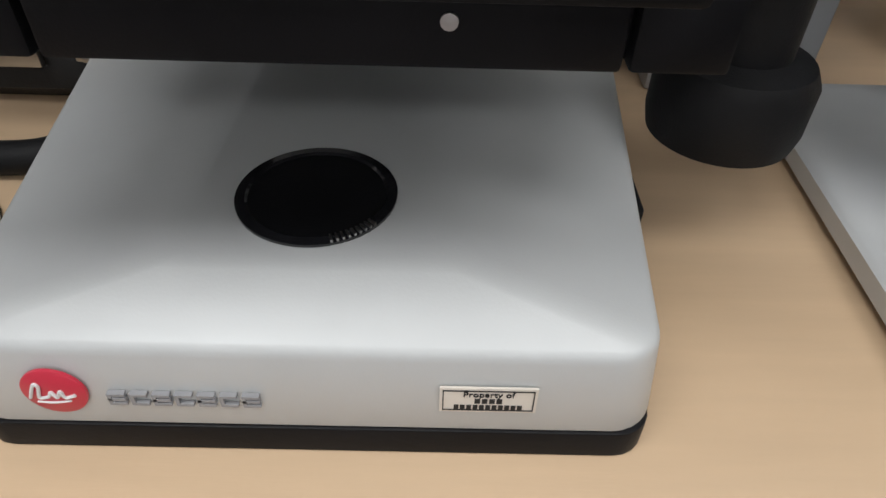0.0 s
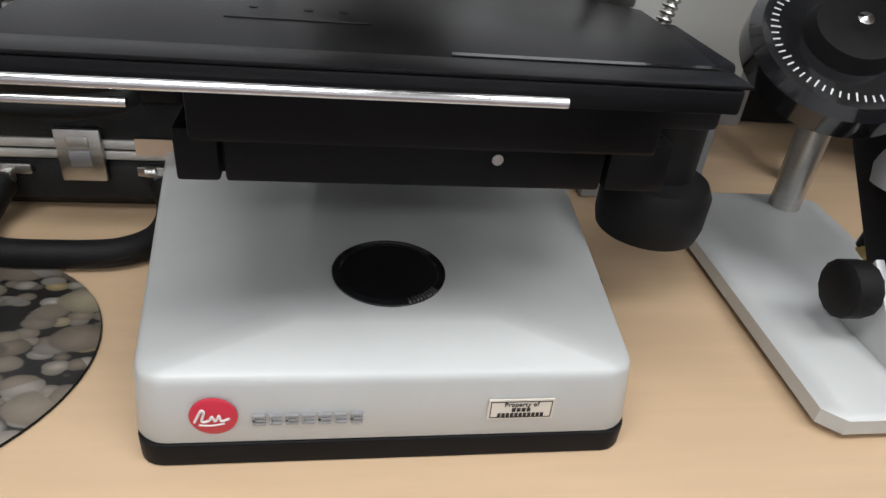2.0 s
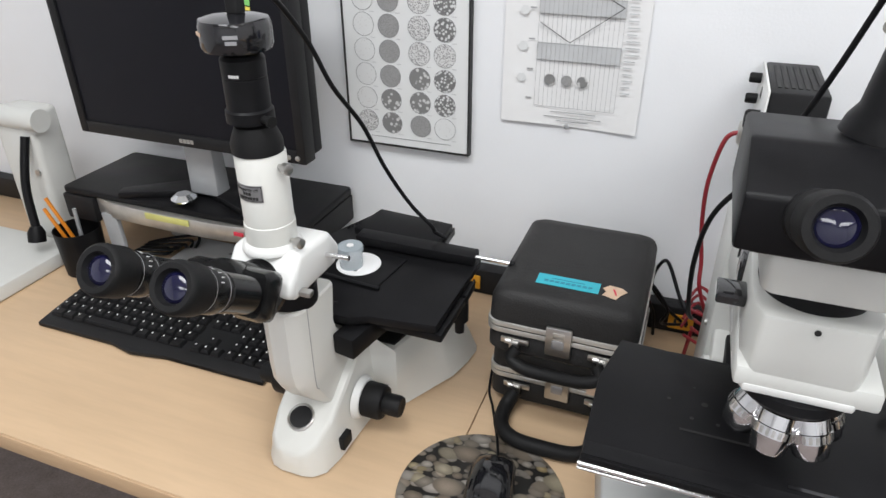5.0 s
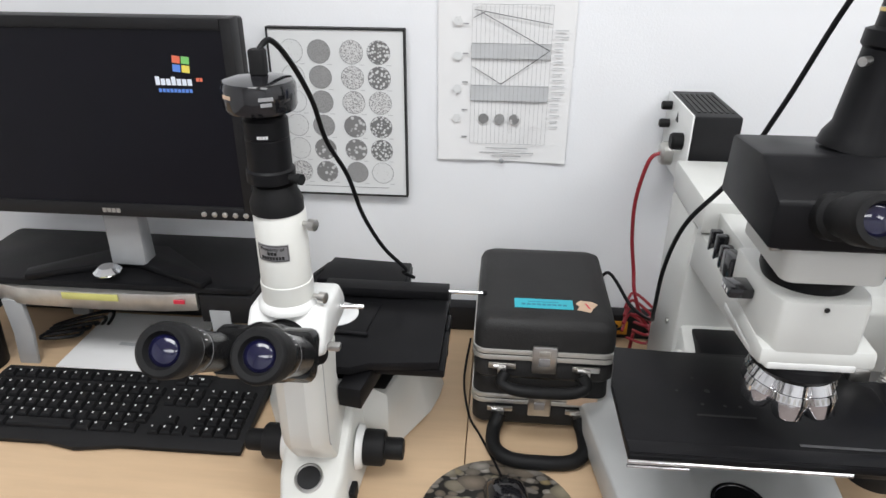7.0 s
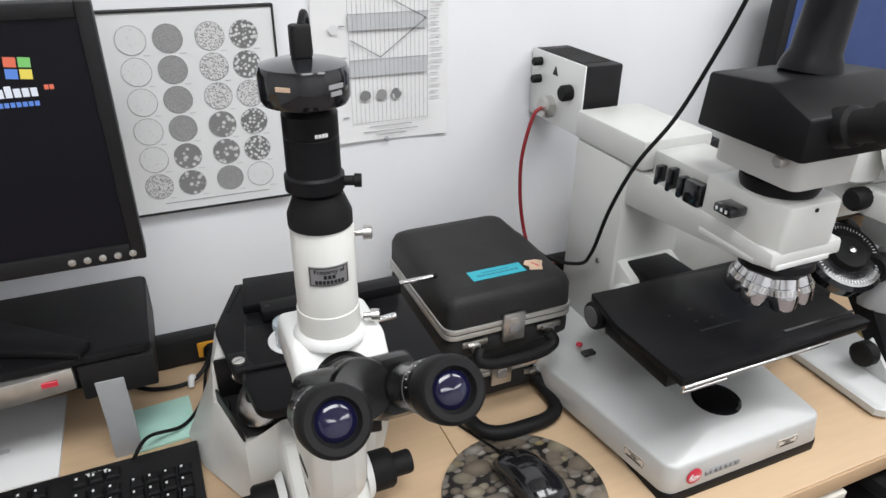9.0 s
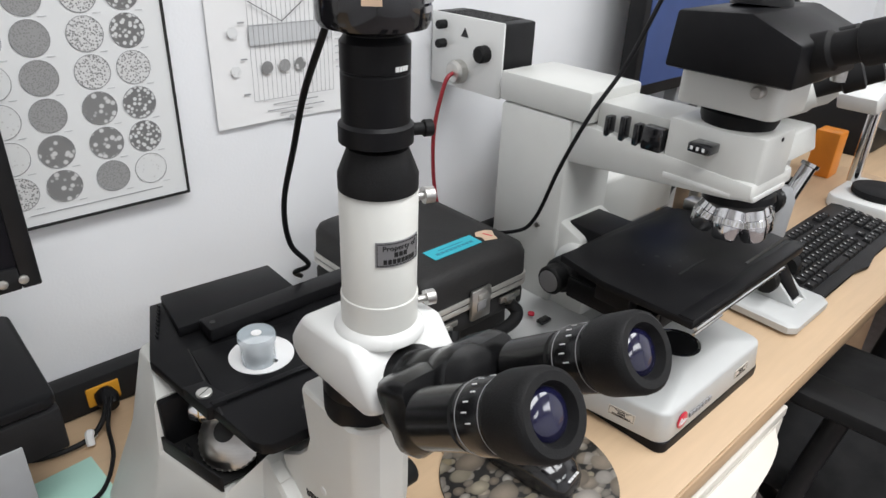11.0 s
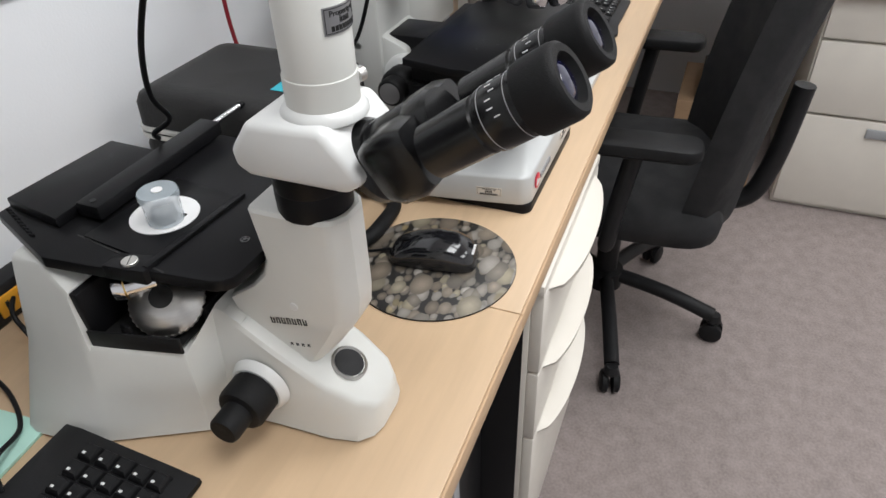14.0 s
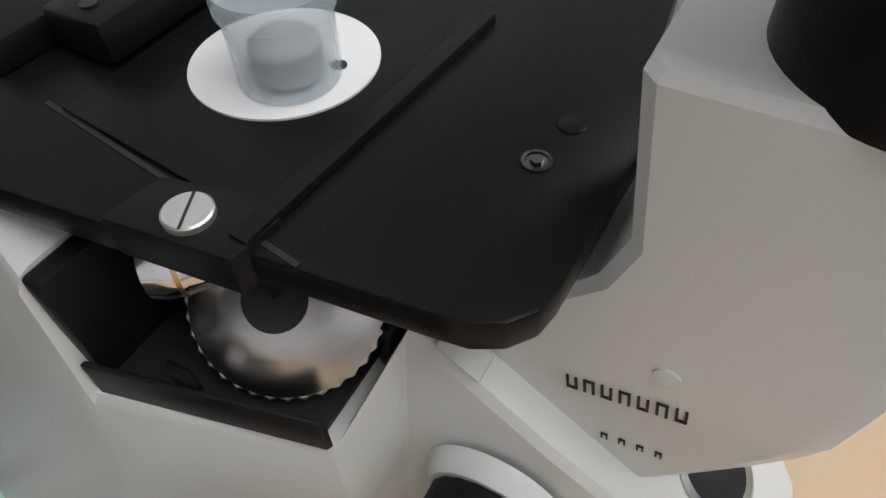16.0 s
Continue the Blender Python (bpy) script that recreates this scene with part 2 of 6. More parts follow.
# ---- mesh helpers ----
def box(x0, x1, y0, y1, z0, z1, bev=0.0, seg=2):
    bm = bmesh.new()
    bmesh.ops.create_cube(bm, size=1)
    bmesh.ops.scale(bm, vec=(x1 - x0, y1 - y0, z1 - z0), verts=bm.verts)
    bmesh.ops.translate(bm, vec=((x0 + x1) / 2, (y0 + y1) / 2, (z0 + z1) / 2), verts=bm.verts)
    if bev:
        bmesh.ops.bevel(bm, geom=bm.edges[:], offset=bev, segments=seg, affect="EDGES", profile=0.5)
    return bm


def prism(pts, axis, a, b, bev=0.0, seg=2, only=None):
    """A polygon carried along an axis from a to b. pts: the other two coordinates, in x, y, z order."""
    def put(p, h):
        return {"x": (h, p[0], p[1]), "y": (p[0], h, p[1]), "z": (p[0], p[1], h)}[axis]
    bm = bmesh.new()
    lo = [bm.verts.new(put(p, a)) for p in pts]
    hi = [bm.verts.new(put(p, b)) for p in pts]
    n = len(pts)
    bm.faces.new(lo)
    bm.faces.new(hi[::-1])
    for i in range(n):
        bm.faces.new((lo[i], hi[i], hi[(i + 1) % n], lo[(i + 1) % n]))
    bmesh.ops.recalc_face_normals(bm, faces=bm.faces)
    if bev:
        ed = [e for e in bm.edges if e.calc_face_angle(0) > 0.35]
        bmesh.ops.bevel(bm, geom=ed, offset=bev, segments=seg, affect="EDGES", profile=0.5, clamp_overlap=True)
    return bm


def loft(rings, caps=True):
    bm = bmesh.new()
    vs = [[bm.verts.new(p) for p in r] for r in rings]
    n = len(rings[0])
    for a, b in zip(vs, vs[1:]):
        for i in range(n):
            bm.faces.new((a[i], a[(i + 1) % n], b[(i + 1) % n], b[i]))
    if caps:
        bm.faces.new(vs[0][::-1])
        bm.faces.new(vs[-1])
    bmesh.ops.recalc_face_normals(bm, faces=bm.faces)
    return bm


def lathe(profile, at=(0, 0, 0), direction=(0, 0, 1), seg=32, ridges=0, depth=0.0):
    """Turns a profile of (radius, height) round an axis that starts at a point."""
    q = Vector(direction).to_track_quat("Z", "Y").to_matrix()
    rings = []
    for r, h in profile:
        ring = []
        for i in range(seg):
            a = 2 * math.pi * i / seg
            rr = r - (depth if ridges and i % 2 else 0)
            ring.append(Vector(at) + q @ Vector((rr * math.cos(a), rr * math.sin(a), h)))
        rings.append(ring)
    return loft(rings)


def rounded(x0, x1, y0, y1, r, n=5):
    out = []
    for cx, cy, a0 in ((x1 - r, y1 - r, 0), (x0 + r, y1 - r, 90), (x0 + r, y0 + r, 180), (x1 - r, y0 + r, 270)):
        for i in range(n + 1):
            a = radians(a0 + 90 * i / n)
            out.append((cx + r * math.cos(a), cy + r * math.sin(a)))
    return out


def slab(x0, x1, y0, y1, z0, z1, r, edge=0.002):
    """A plate with round corners and softened upper and lower edges."""
    rings = []
    for z, d in ((z0, edge), (z0 + edge, 0), (z1 - edge, 0), (z1 - edge * 0.3, edge * 0.35), (z1, edge)):
        rings.append([(x, y, z) for x, y in rounded(x0 + d, x1 - d, y0 + d, y1 - d, max(r - d, 0.0005))])
    return loft(rings)


def pipe(pts, r, seg=10, step=8, closed_ends=True):
    """A round cable or rod through points, smoothed."""
    P = [Vector(p) for p in pts]
    path = []
    if len(P) == 2:
        path = P
    else:
        for i in range(len(P) - 1):
            a, b, c, d = P[max(i - 1, 0)], P[i], P[i + 1], P[min(i + 2, len(P) - 1)]
            for k in range(step):
                t = k / step
                path.append(0.5 * ((2 * b) + (c - a) * t + (2 * a - 5 * b + 4 * c - d) * t * t + (3 * b - a - 3 * c + d) * t ** 3))
        path.append(P[-1])
    rings, side = [], None
    for i, p in enumerate(path):
        d = (path[min(i + 1, len(path) - 1)] - path[max(i - 1, 0)]).normalized()
        if side is None:
            side = d.orthogonal().normalized()
        side = (side - d * side.dot(d)).normalized()
        up = d.cross(side)
        rings.append([p + r * (math.cos(2 * math.pi * k / seg) * side + math.sin(2 * math.pi * k / seg) * up) for k in range(seg)])
    return loft(rings)


def join(*bms):
    out = bmesh.new()
    for b in bms:
        me = bpy.data.meshes.new("tmp")
        b.to_mesh(me)
        b.free()
        out.from_mesh(me)
        bpy.data.meshes.remove(me)
    return out


def turned(bm, m):
    bmesh.ops.transform(bm, matrix=m, verts=bm.verts)
    return bm


def thing(name, at, label, category, group="", kind=""):
    o = new(name)
    o.empty_display_size = 0.02
    o.location = at
    return tagged(o, label, category, group, kind)


def world_at(o):
    v = Vector(o.location)
    return v + world_at(o.parent) if o.parent else v


def part(name, bm, material, parent=None, label="", smooth=38):
    me = bpy.data.meshes.new(name)
    if parent is not None:
        bmesh.ops.translate(bm, vec=-world_at(parent), verts=bm.verts)
    for f in bm.faces:
        f.smooth = True
    bm.to_mesh(me)
    bm.free()
    me.set_sharp_from_angle(angle=radians(smooth))
    me.materials.append(M[material])
    o = new(name, me)
    o.parent = parent
    if label:
        tagged(o, label)
    return o


def single(name, bm, material, label, category, group="", kind=""):
    return tagged(part(name, bm, material), label, category, group, kind)


def letters(name, text, size, m, material, parent):
    """Raised print, at the pose m."""
    c = bpy.data.curves.new(name, "FONT")
    c.body, c.size, c.extrude = text, size, 0.0002
    c.align_x, c.align_y = "CENTER", "CENTER"
    tmp = new("tmp_text", c)
    me = bpy.data.meshes.new_from_object(tmp)
    bpy.data.objects.remove(tmp)
    me.transform(m)
    if parent is not None:
        me.transform(Matrix.Translation(-world_at(parent)))
    me.materials.clear()
    me.materials.append(M[material])
    o = new(name, me)
    o.parent = parent
    return o


# ---- room ----
def structure(name, bm, material, label="", category=""):
    return tagged(part(name, bm, material), label, category, kind="structure")


structure("floor", box(-2.4, 2.5, -3.2, WALL + 0.1, -0.1, 0.0), "carpet", "grey office carpet", "floor")
structure("wall_back", box(-2.4, 2.5, WALL, WALL + 0.1, 0, 2.6), "wall", "white painted wall behind the desk", "wall")
structure("wall_left", box(-2.5, -2.4, -3.2, WALL + 0.1, 0, 2.6), "wall", "white painted wall", "wall")
structure("wall_right", box(2.1, 2.2, -3.2, WALL, 0, 2.6), "wall", "white painted wall", "wall")
structure("wall_front", box(-2.5, 2.2, -3.3, -3.2, 0, 2.6), "wall", "white painted wall", "wall")
structure("ceiling", box(-2.5, 2.2, -3.3, WALL + 0.1, 2.6, 2.7), "ceil", "white tiled ceiling", "ceiling")

# ---- desk ----
SEAM = -0.318
desk = thing("desk", (0, 0.3, 0), "maple laminate desk top in two boards along the wall", "desk", kind="structure")
for x0, x1 in ((-2.39, SEAM - 0.0006), (SEAM + 0.0006, 1.24)):
    part("desk_board", box(x0, x1, 0.0, WALL - 0.002, T - 0.028, T, 0.0016), "wood", desk)
for x0, x1 in ((-2.39, SEAM - 0.0006), (SEAM + 0.0006, 1.24)):
    part("edge_band", box(x0, x1, -0.0035, 0.0, T - 0.0285, T - 0.0008, 0.001), "wood_edge", desk)
part("desk_board", box(1.2412, 1.98, -1.9, WALL - 0.002, T - 0.028, T, 0.0016), "wood", desk)
part("edge_band", box(1.238, 1.2411, -1.9, -0.004, T - 0.0285, T - 0.0008, 0.001), "wood_edge", desk)
part("support_panel", box(-0.42, -0.40, 0.05, 0.55, 0, T - 0.029, 0.002), "greyplastic", desk)
part("support_panel", box(-2.2, -2.18, 0.05, 0.55, 0, T - 0.029, 0.002), "greyplastic", desk)
part("support_panel", box(1.30, 1.32, 0.2, 0.55, 0, T - 0.029, 0.002), "greyplastic", desk)

# power strip along the wall
strip = thing("wall_raceway", (-0.6, WALL, 0.77), "black wall power raceway with orange outlets", "raceway", kind="structure")
part("channel", box(-1.9, 1.2, WALL - 0.03, WALL - 0.0005, T + 0.001, T + 0.052, 0.004), "darkplastic", strip)
for x in (-0.60, -0.525, -0.43, -0.06, 0.40):
    o = part("outlet", join(box(x - 0.02, x + 0.02, WALL - 0.034, WALL - 0.03, T + 0.012, T + 0.040, 0.002)), "orange", strip, "orange outlet")
    for d in (-0.009, 0.009):
        part("slot", box(x + d - 0.002, x + d + 0.002, WALL - 0.0352, WALL - 0.033, T + 0.020, T + 0.032), "ink", o)

# ---- large metallurgical microscope ----
XC = 0.017
erg = thing("upright_microscope", (XC, 0.24, T), "pale grey upright metallurgical microscope with black binocular head", "microscope")
part("plinth", slab(-0.116, 0.150, 0.0460, 0.425, T, T + 0.0155, 0.014, 0.001), "black", erg, "black base plinth")


def base_outline(d, r):
    """Outline of the base, inset by d, widening a little to the back."""
    p = rounded(-0.112 + d, 0.146 - d, 0.050 + d, 0.432 - d, r, 6)
    return [(x + (0.10 if x > 0.017 else -0.15) * (y - 0.05), y) for x, y in p]


# upright side walls, a crisp rounded shoulder, then hipped slopes up to a flat plateau round the lamp well
SHOULDER = T + 0.0575
rings = []
for z, d, r in ((T + 0.015, -0.0020, 0.0145), (T + 0.017, -0.0032, 0.016), (SHOULDER - 0.0060, 0.0, 0.016), (SHOULDER - 0.0036, 0.0004, 0.0156), (SHOULDER - 0.0016, 0.0014, 0.0146), (SHOULDER - 0.0004, 0.0030, 0.0130), (SHOULDER + 0.0006, 0.0052, 0.0110)):
    rings.append([(x, y, z) for x, y in base_outline(d, r)])
for z, e in ((T + 0.0728, 0.010), (T + 0.0742, 0.003), (T + 0.0750, -0.003)):
    rings.append([(x, y, z) for x, y in rounded(-0.036 - e, 0.072 + e, 0.084 - e, 0.400, 0.010, 6)])
base = part("base", loft(rings), "silver", erg, "silver grey enamelled base", smooth=50)
HX, HY, HZ = 0.015, 0.1165, T + 0.0752
part("lamp_well_ring", lathe([(0.0325, 0), (0.0325, 0.0012), (0.0285, 0.0016), (0.0272, 0.0002)], (HX, HY, HZ - 0.0002), seg=48, ridges=0), "gloss", erg)
part("lamp_well", lathe([(0.0275, 0), (0.0275, 0.0004)], (HX, HY, HZ), seg=40), "black", erg)
for i in range(9):
    a = radians(-72 + i * 4.2)
    part("well_thread", turned(box(0.0285, 0.0322, -0.0004, 0.0004, 0.0005, 0.0022), pose(HX, HY, HZ, 0, 0, math.degrees(a))), "steel", erg)
FY = 0.0463
badge = part("badge", lathe([(0.0118, 0), (0.0118, 0.0012), (0.0108, 0.0018), (0.0, 0.0018)], (-0.0745, FY + 0.0015, T + 0.0350), (0, -1, 0.03), 32), "red", erg, "round red maker's badge")
part("badge_script", join(pipe([(-0.0835, FY - 0.0006, T + 0.0325), (-0.0800, FY - 0.0006, T + 0.0400), (-0.0785, FY - 0.0006, T + 0.0390), (-0.0800, FY - 0.0006, T + 0.0330), (-0.0765, FY - 0.0006, T + 0.0335), (-0.0750, FY - 0.0006, T + 0.0360), (-0.0735, FY - 0.0006, T + 0.0330), (-0.0715, FY - 0.0006, T + 0.0365), (-0.0705, FY - 0.0006, T + 0.0330), (-0.0665, FY - 0.0006, T + 0.0345)], 0.0007, 6), pipe([(-0.0815, FY - 0.0006, T + 0.0305), (-0.0755, FY - 0.0006, T + 0.0300), (-0.0690, FY - 0.0006, T + 0.0312)], 0.0005, 6)), "whiteink", badge)
for i in range(7):
    x = -0.0525 + i * 0.0082
    strokes = [box(x - 0.0032, x + 0.0032, FY - 0.0002, FY + 0.0020, z, z + 0.0014) for z in ((T + 0.0285, T + 0.0335) if i % 2 else (T + 0.0285, T + 0.0310, T + 0.0335))]
    part("name_bar", join(box(x - 0.0032, x - 0.0018, FY - 0.0002, FY + 0.0020, T + 0.0299, T + 0.0335), *strokes), "inkgrey", erg)


def strip(x0, x1, y0, y1, z0, z1, n=8):
    """A thin bar in n lengths, so that it can follow a curve."""
    xs = [x0 + (x1 - x0) * i / n for i in range(n + 1)]
    return loft([[(x, y0, z0), (x, y1, z0), (x, y1, z1), (x, y0, z1)] for x in xs])


def wrapped(bm, radius):
    """Bends what faces -y round an upright cylinder; radius 0 leaves it flat."""
    if radius:
        for v in bm.verts:
            r, a = radius - v.co.y, v.co.x / radius
            v.co.x, v.co.y = r * math.sin(a), radius - r * math.cos(a)
    return bm


def property_sticker(name, w, h, m, parent, plate, ink, radius=0.0):
    """A framed sticker with one readable line and two bars, facing -y before the pose."""
    o = part(name, turned(wrapped(strip(-w / 2, w / 2, -0.0004, 0.0006, -h / 2, h / 2), radius), m), plate, parent, "property sticker with a dark frame")
    t, k = w * 0.012, w * 0.03
    f = [strip(-w / 2 + k, w / 2 - k, -0.0007, 0.0, z, z + t) for z in (h / 2 - k - t, -h / 2 + k)]
    f += [box(x, x + t, -0.0007, 0.0, -h / 2 + k, h / 2 - k) for x in (-w / 2 + k, w / 2 - k - t)]
    part("frame_line", turned(wrapped(join(*f), radius), m), ink, o)
    text = letters("print", "Property of", h * 0.30, pose(0, -0.0006, h * 0.25, 90, 0, 0), ink, None)
    for v in text.data.vertices:
        if radius:
            r, a = radius - v.co.y, v.co.x / radius
            v.co.x, v.co.y = r * math.sin(a), radius - r * math.cos(a)
    text.data.transform(Matrix.Translation(-world_at(o)) @ m)
    text.parent = o
    for wd, z in ((w * 0.30, -0.02 * h), (w * 0.72, -0.28 * h)):
        n = int(wd / (h * 0.17))
        for i in range(n):
            x = -wd / 2 + (i + 0.5) * wd / n
            part("word_bar", turned(wrapped(box(x - wd / n * 0.38, x + wd / n * 0.38, -0.0007, 0, z - h * 0.09, z + h * 0.09), radius), m), ink, o)
    return o


property_sticker("property_sticker", 0.036, 0.0135, pose(0.084, FY + 0.0012, T + 0.0345, -2, 0, 0), erg, "sticker", "ink")
property_sticker("property_sticker", 0.036, 0.0135, pose(-0.1222, 0.105, T + 0.0325, 0, 0, -81.5), erg, "sticker", "ink")
part("power_switch", box(-0.098, -0.078, 0.262, 0.274, T + 0.075, T + 0.080, 0.001), "gloss", erg)
part("pilot_lamp", lathe([(0.005, 0), (0.005, 0.003), (0.0, 0.004)], (-0.088, 0.292, T + 0.075), seg=16), "red", erg, "red pilot lamp")
part("side_lever", box(0.150, 0.1625, 0.15, 0.205, T + 0.02, T + 0.045, 0.002), "black", erg)
# column and arm
part("column", prism([(0.30, T + 0.07), (0.425, T + 0.07), (0.425, 1.094), (0.30, 1.094)], "x", -0.040, 0.074, 0.006), "ergwhite", erg)
part("column_cap", box(-0.040, 0.074, 0.272, 0.43, 1.0945, 1.136, 0.004), "ergwhite", erg, "pale grey top housing")
part("arm", prism([(0.305, 1.035), (0.30, 1.0935), (0.165, 1.086), (0.052, 1.080), (0.050, 1.062), (0.075, 1.056)], "x", -0.036, 0.070, 0.004), "ergwhite", erg)
part("arm_deck", box(-0.022, 0.060, 0.166, 0.272, 1.085, 1.124, 0.003), "ergwhite", erg)
part("nose_block", prism([(-0.034, 0.165), (-0.034, 0.075), (-0.026, 0.052), (0.050, 0.052), (0.060, 0.075), (0.060, 0.165)], "z", 1.066, 1.131, 0.004), "ergwhite", erg)
part("lower_lip", prism([(-0.037, 0.16), (-0.036, 0.074), (-0.028, 0.0495), (0.052, 0.0495), (0.062, 0.074), (0.062, 0.16)], "z", 1.058, 1.066, 0.002), "whiteb", erg)
part("front_screw", lathe([(0.0025, 0), (0.0025, 0.001), (0, 0.0012)], (0.012, 0.0518, 1.124), (0, -1, 0), 12), "ink", erg)
for i, (y, w) in enumerate(((0.205, 0.013), (0.225, 0.013), (0.247, 0.013))):
    part("filter_slider", box(-0.036, -0.0225, y - w / 2 + 0.002, y + w / 2 - 0.002, 1.084, 1.112 + 0.004 * (i % 2), 0.002), "gloss", erg)
part("filter_block", box(-0.037, -0.0222, 0.168, 0.196, 1.084, 1.114, 0.003), "gloss", erg)
s = part("analyser_slider", box(-0.058, -0.034, 0.098, 0.125, 1.105, 1.116, 0.002), "gloss", erg)
for i in range(3):
    part("scale_bar", box(-0.0585, -0.0578, 0.104 + i * 0.007, 0.107 + i * 0.007, 1.1085, 1.1125), "whiteink", s)
part("dovetail", lathe([(0.040, 0), (0.043, 0.008), (0.043, 0.016), (0.036, 0.022)], (0.012, 0.105, 1.130), seg=36), "black", erg)
part("intermediate_tube", prism(rounded(-0.034, 0.056, 0.05, 0.165, 0.012), "z", 1.150, 1.190, 0.003), "ergwhite", erg)
for x, z in ((0.060, 1.172), (-0.040, 1.180)):
    part("clamp_knob", lathe([(0.007, 0), (0.007, 0.009), (0.005, 0.011)], (x - 0.004 if x > 0 else x + 0.006, 0.07, z), (1 if x > 0 else -1, 0, 0), 16), "steel", erg)
part("binocular_housing", prism([(0.030, 1.192), (0.170, 1.192), (0.165, 1.252), (0.085, 1.258), (0.030, 1.235)], "x", -0.062, 0.104, 0.004), "black", erg, "black trinocular housing")
for x in (-0.016, 0.060):
    d = Vector((0, -0.93, 0.36)).normalized()
    p = Vector((x, 0.036, 1.222))
    e = part("eyepiece", lathe([(0.020, 0), (0.020, 0.018), (0.0165, 0.022), (0.0165, 0.045), (0.021, 0.047), (0.021, 0.072), (0.019, 0.076), (0.014, 0.076), (0.012, 0.070)], p, d, 32), "rubber", erg)
    part("lens", lathe([(0.0118, 0.0705), (0.008, 0.0722), (0.0, 0.0728)], p, d, 24), "violet", e)
part("photo_tube", lathe([(0.033, 0), (0.031, 0.01), (0.026, 0.02), (0.024, 0.085), (0.027, 0.088), (0.027, 0.10), (0.021, 0.103), (0.021, 0.118)], (0.030, 0.118, 1.255), (0.12, 0.03, 1), 32), "black", erg)
part("photo_ring", lathe([(0.0215, 0), (0.0215, 0.003)], (0.0435, 0.1214, 1.369), (0.12, 0.03, 1), 32), "brass", erg, "thin gold ring")
part("photo_adapter", lathe([(0.021, 0), (0.021, 0.03), (0.033, 0.036), (0.033, 0.06)], (0.044, 0.122, 1.3725), (0.12, 0.03, 1), 32), "black", erg)
part("photo_screw", lathe([(0.004, 0), (0.004, 0.010)], (0.012, 0.10, 1.335), (-0.8, -0.6, 0), 12), "steel", erg)
part("housing_foot", lathe([(0.008, 0), (0.008, 0.012)], (0.093, 0.04, 1.180), seg=16), "steel", erg)
part("housing_bar", box(-0.05, 0.095, 0.036, 0.16, 1.1895, 1.1925, 0.001), "gloss", erg)
# nosepiece
part("nosepiece", lathe([(0.030, 0.0), (0.040, -0.004), (0.041, -0.012), (0.030, -0.022), (0.0, -0.026)][::-1], (0.014, 0.085, 1.056), (0.0, 0.12, 1), 40), "black", erg)
for i, a in enumerate((-165, -108, -52, 5, 75, 130)):
    ca, sa = math.cos(radians(a)), math.sin(radians(a))
    p = Vector((0.014 + 0.022 * ca, 0.085 + 0.022 * sa, 1.038))
    d = Vector((0.42 * ca, 0.42 * sa, -1)).normalized()
    o = part("objective", lathe([(0.0125, 0), (0.0155, 0.003), (0.0162, 0.014), (0.0172, 0.0145), (0.0172, 0.0225), (0.0165, 0.023), (0.0135, 0.037), (0.010, 0.040), (0.004, 0.040)], p, d, 28), "chrome", erg, "chrome objective")
    part("knurled_band", lathe([(0.0175, 0.0155), (0.0175, 0.0215)], p, d, 44, 1, 0.0006), "steel", o)
# stage
Z = 0.958
part("stage_plate", prism([(-0.145, 0.034), (0.142, 0.034), (0.150, 0.10), (0.150, 0.165), (0.132, 0.178), (0.120, 0.208), (-0.133, 0.222), (-0.147, 0.15)], "z", Z - 0.010, Z, 0.0015), "stage", erg, "black flat stage plate")
part("stage_step", box(-0.144, 0.145, 0.0345, 0.052, Z + 0.0002, Z + 0.002, 0.0006), "stage", erg)
part("stage_inlay", box(0.03, 0.148, 0.058, 0.062, Z + 0.0002, Z + 0.001), "gloss", erg)
for x, y, r in ((-0.041, 0.142, 0.0032), (-0.075, 0.140, 0.0018), (-0.052, 0.165, 0.0015), (-0.052, 0.118, 0.002), (-0.012, 0.117, 0.002), (-0.028, 0.117, 0.002)):
    part("stage_hole", lathe([(r, 0), (r, 0.0003)], (x, y, Z + 0.0001), seg=14), "ink", erg)
part("stage_slot", box(-0.062, 0.0, 0.098, 0.101, Z + 0.0001, Z + 0.0005), "ink", erg)
part("rail", pipe([(-0.146, 0.0295, Z - 0.006), (0.07, 0.0295, Z - 0.006)], 0.0022, 10), "chrome", erg, "thin bright rail")
part("rail", pipe([(-0.146, 0.0305, Z - 0.013), (-0.085, 0.0305, Z - 0.013)], 0.0018, 10), "chrome", erg, "thin bright rail")
for x0, x1 in ((-0.092, -0.0712), (-0.0688, 0.1238), (0.1262, 0.160)):
    part("carriage_block", box(x0, x1, 0.106, 0.235, 0.876, 0.904, 0.002), "black", erg)
part("lower_carriage", box(-0.088, 0.156, 0.114, 0.235, 0.878, 0.9055), "black", erg, "black lower stage carriage")
part("middle_slide", box(-0.080, 0.140, 0.085, 0.235, 0.9058, 0.9475, 0.003), "black", erg)
part("stage_screw", lathe([(0.003, 0), (0.003, 0.001), (0, 0.0012)], (0.066, 0.1055, 0.893), (0, -1, 0), 12), "steel", erg)
part("stage_bracket", box(-0.02, 0.055, 0.236, 0.30, 0.86, 0.944, 0.003), "black", erg)
part("dovetail_block", box(-0.11, -0.0885, 0.13, 0.18, 0.906, 0.9475, 0.002), "black", erg)
part("drive_knob", lathe([(0.018, 0.0), (0.036, 0.003), (0.038, 0.012), (0.038, 0.034), (0.034, 0.042), (0.022, 0.046), (0.022, 0.105)], (0.205, 0.196, 0.800), seg=40), "rubber", erg, "large black stage drive knob")
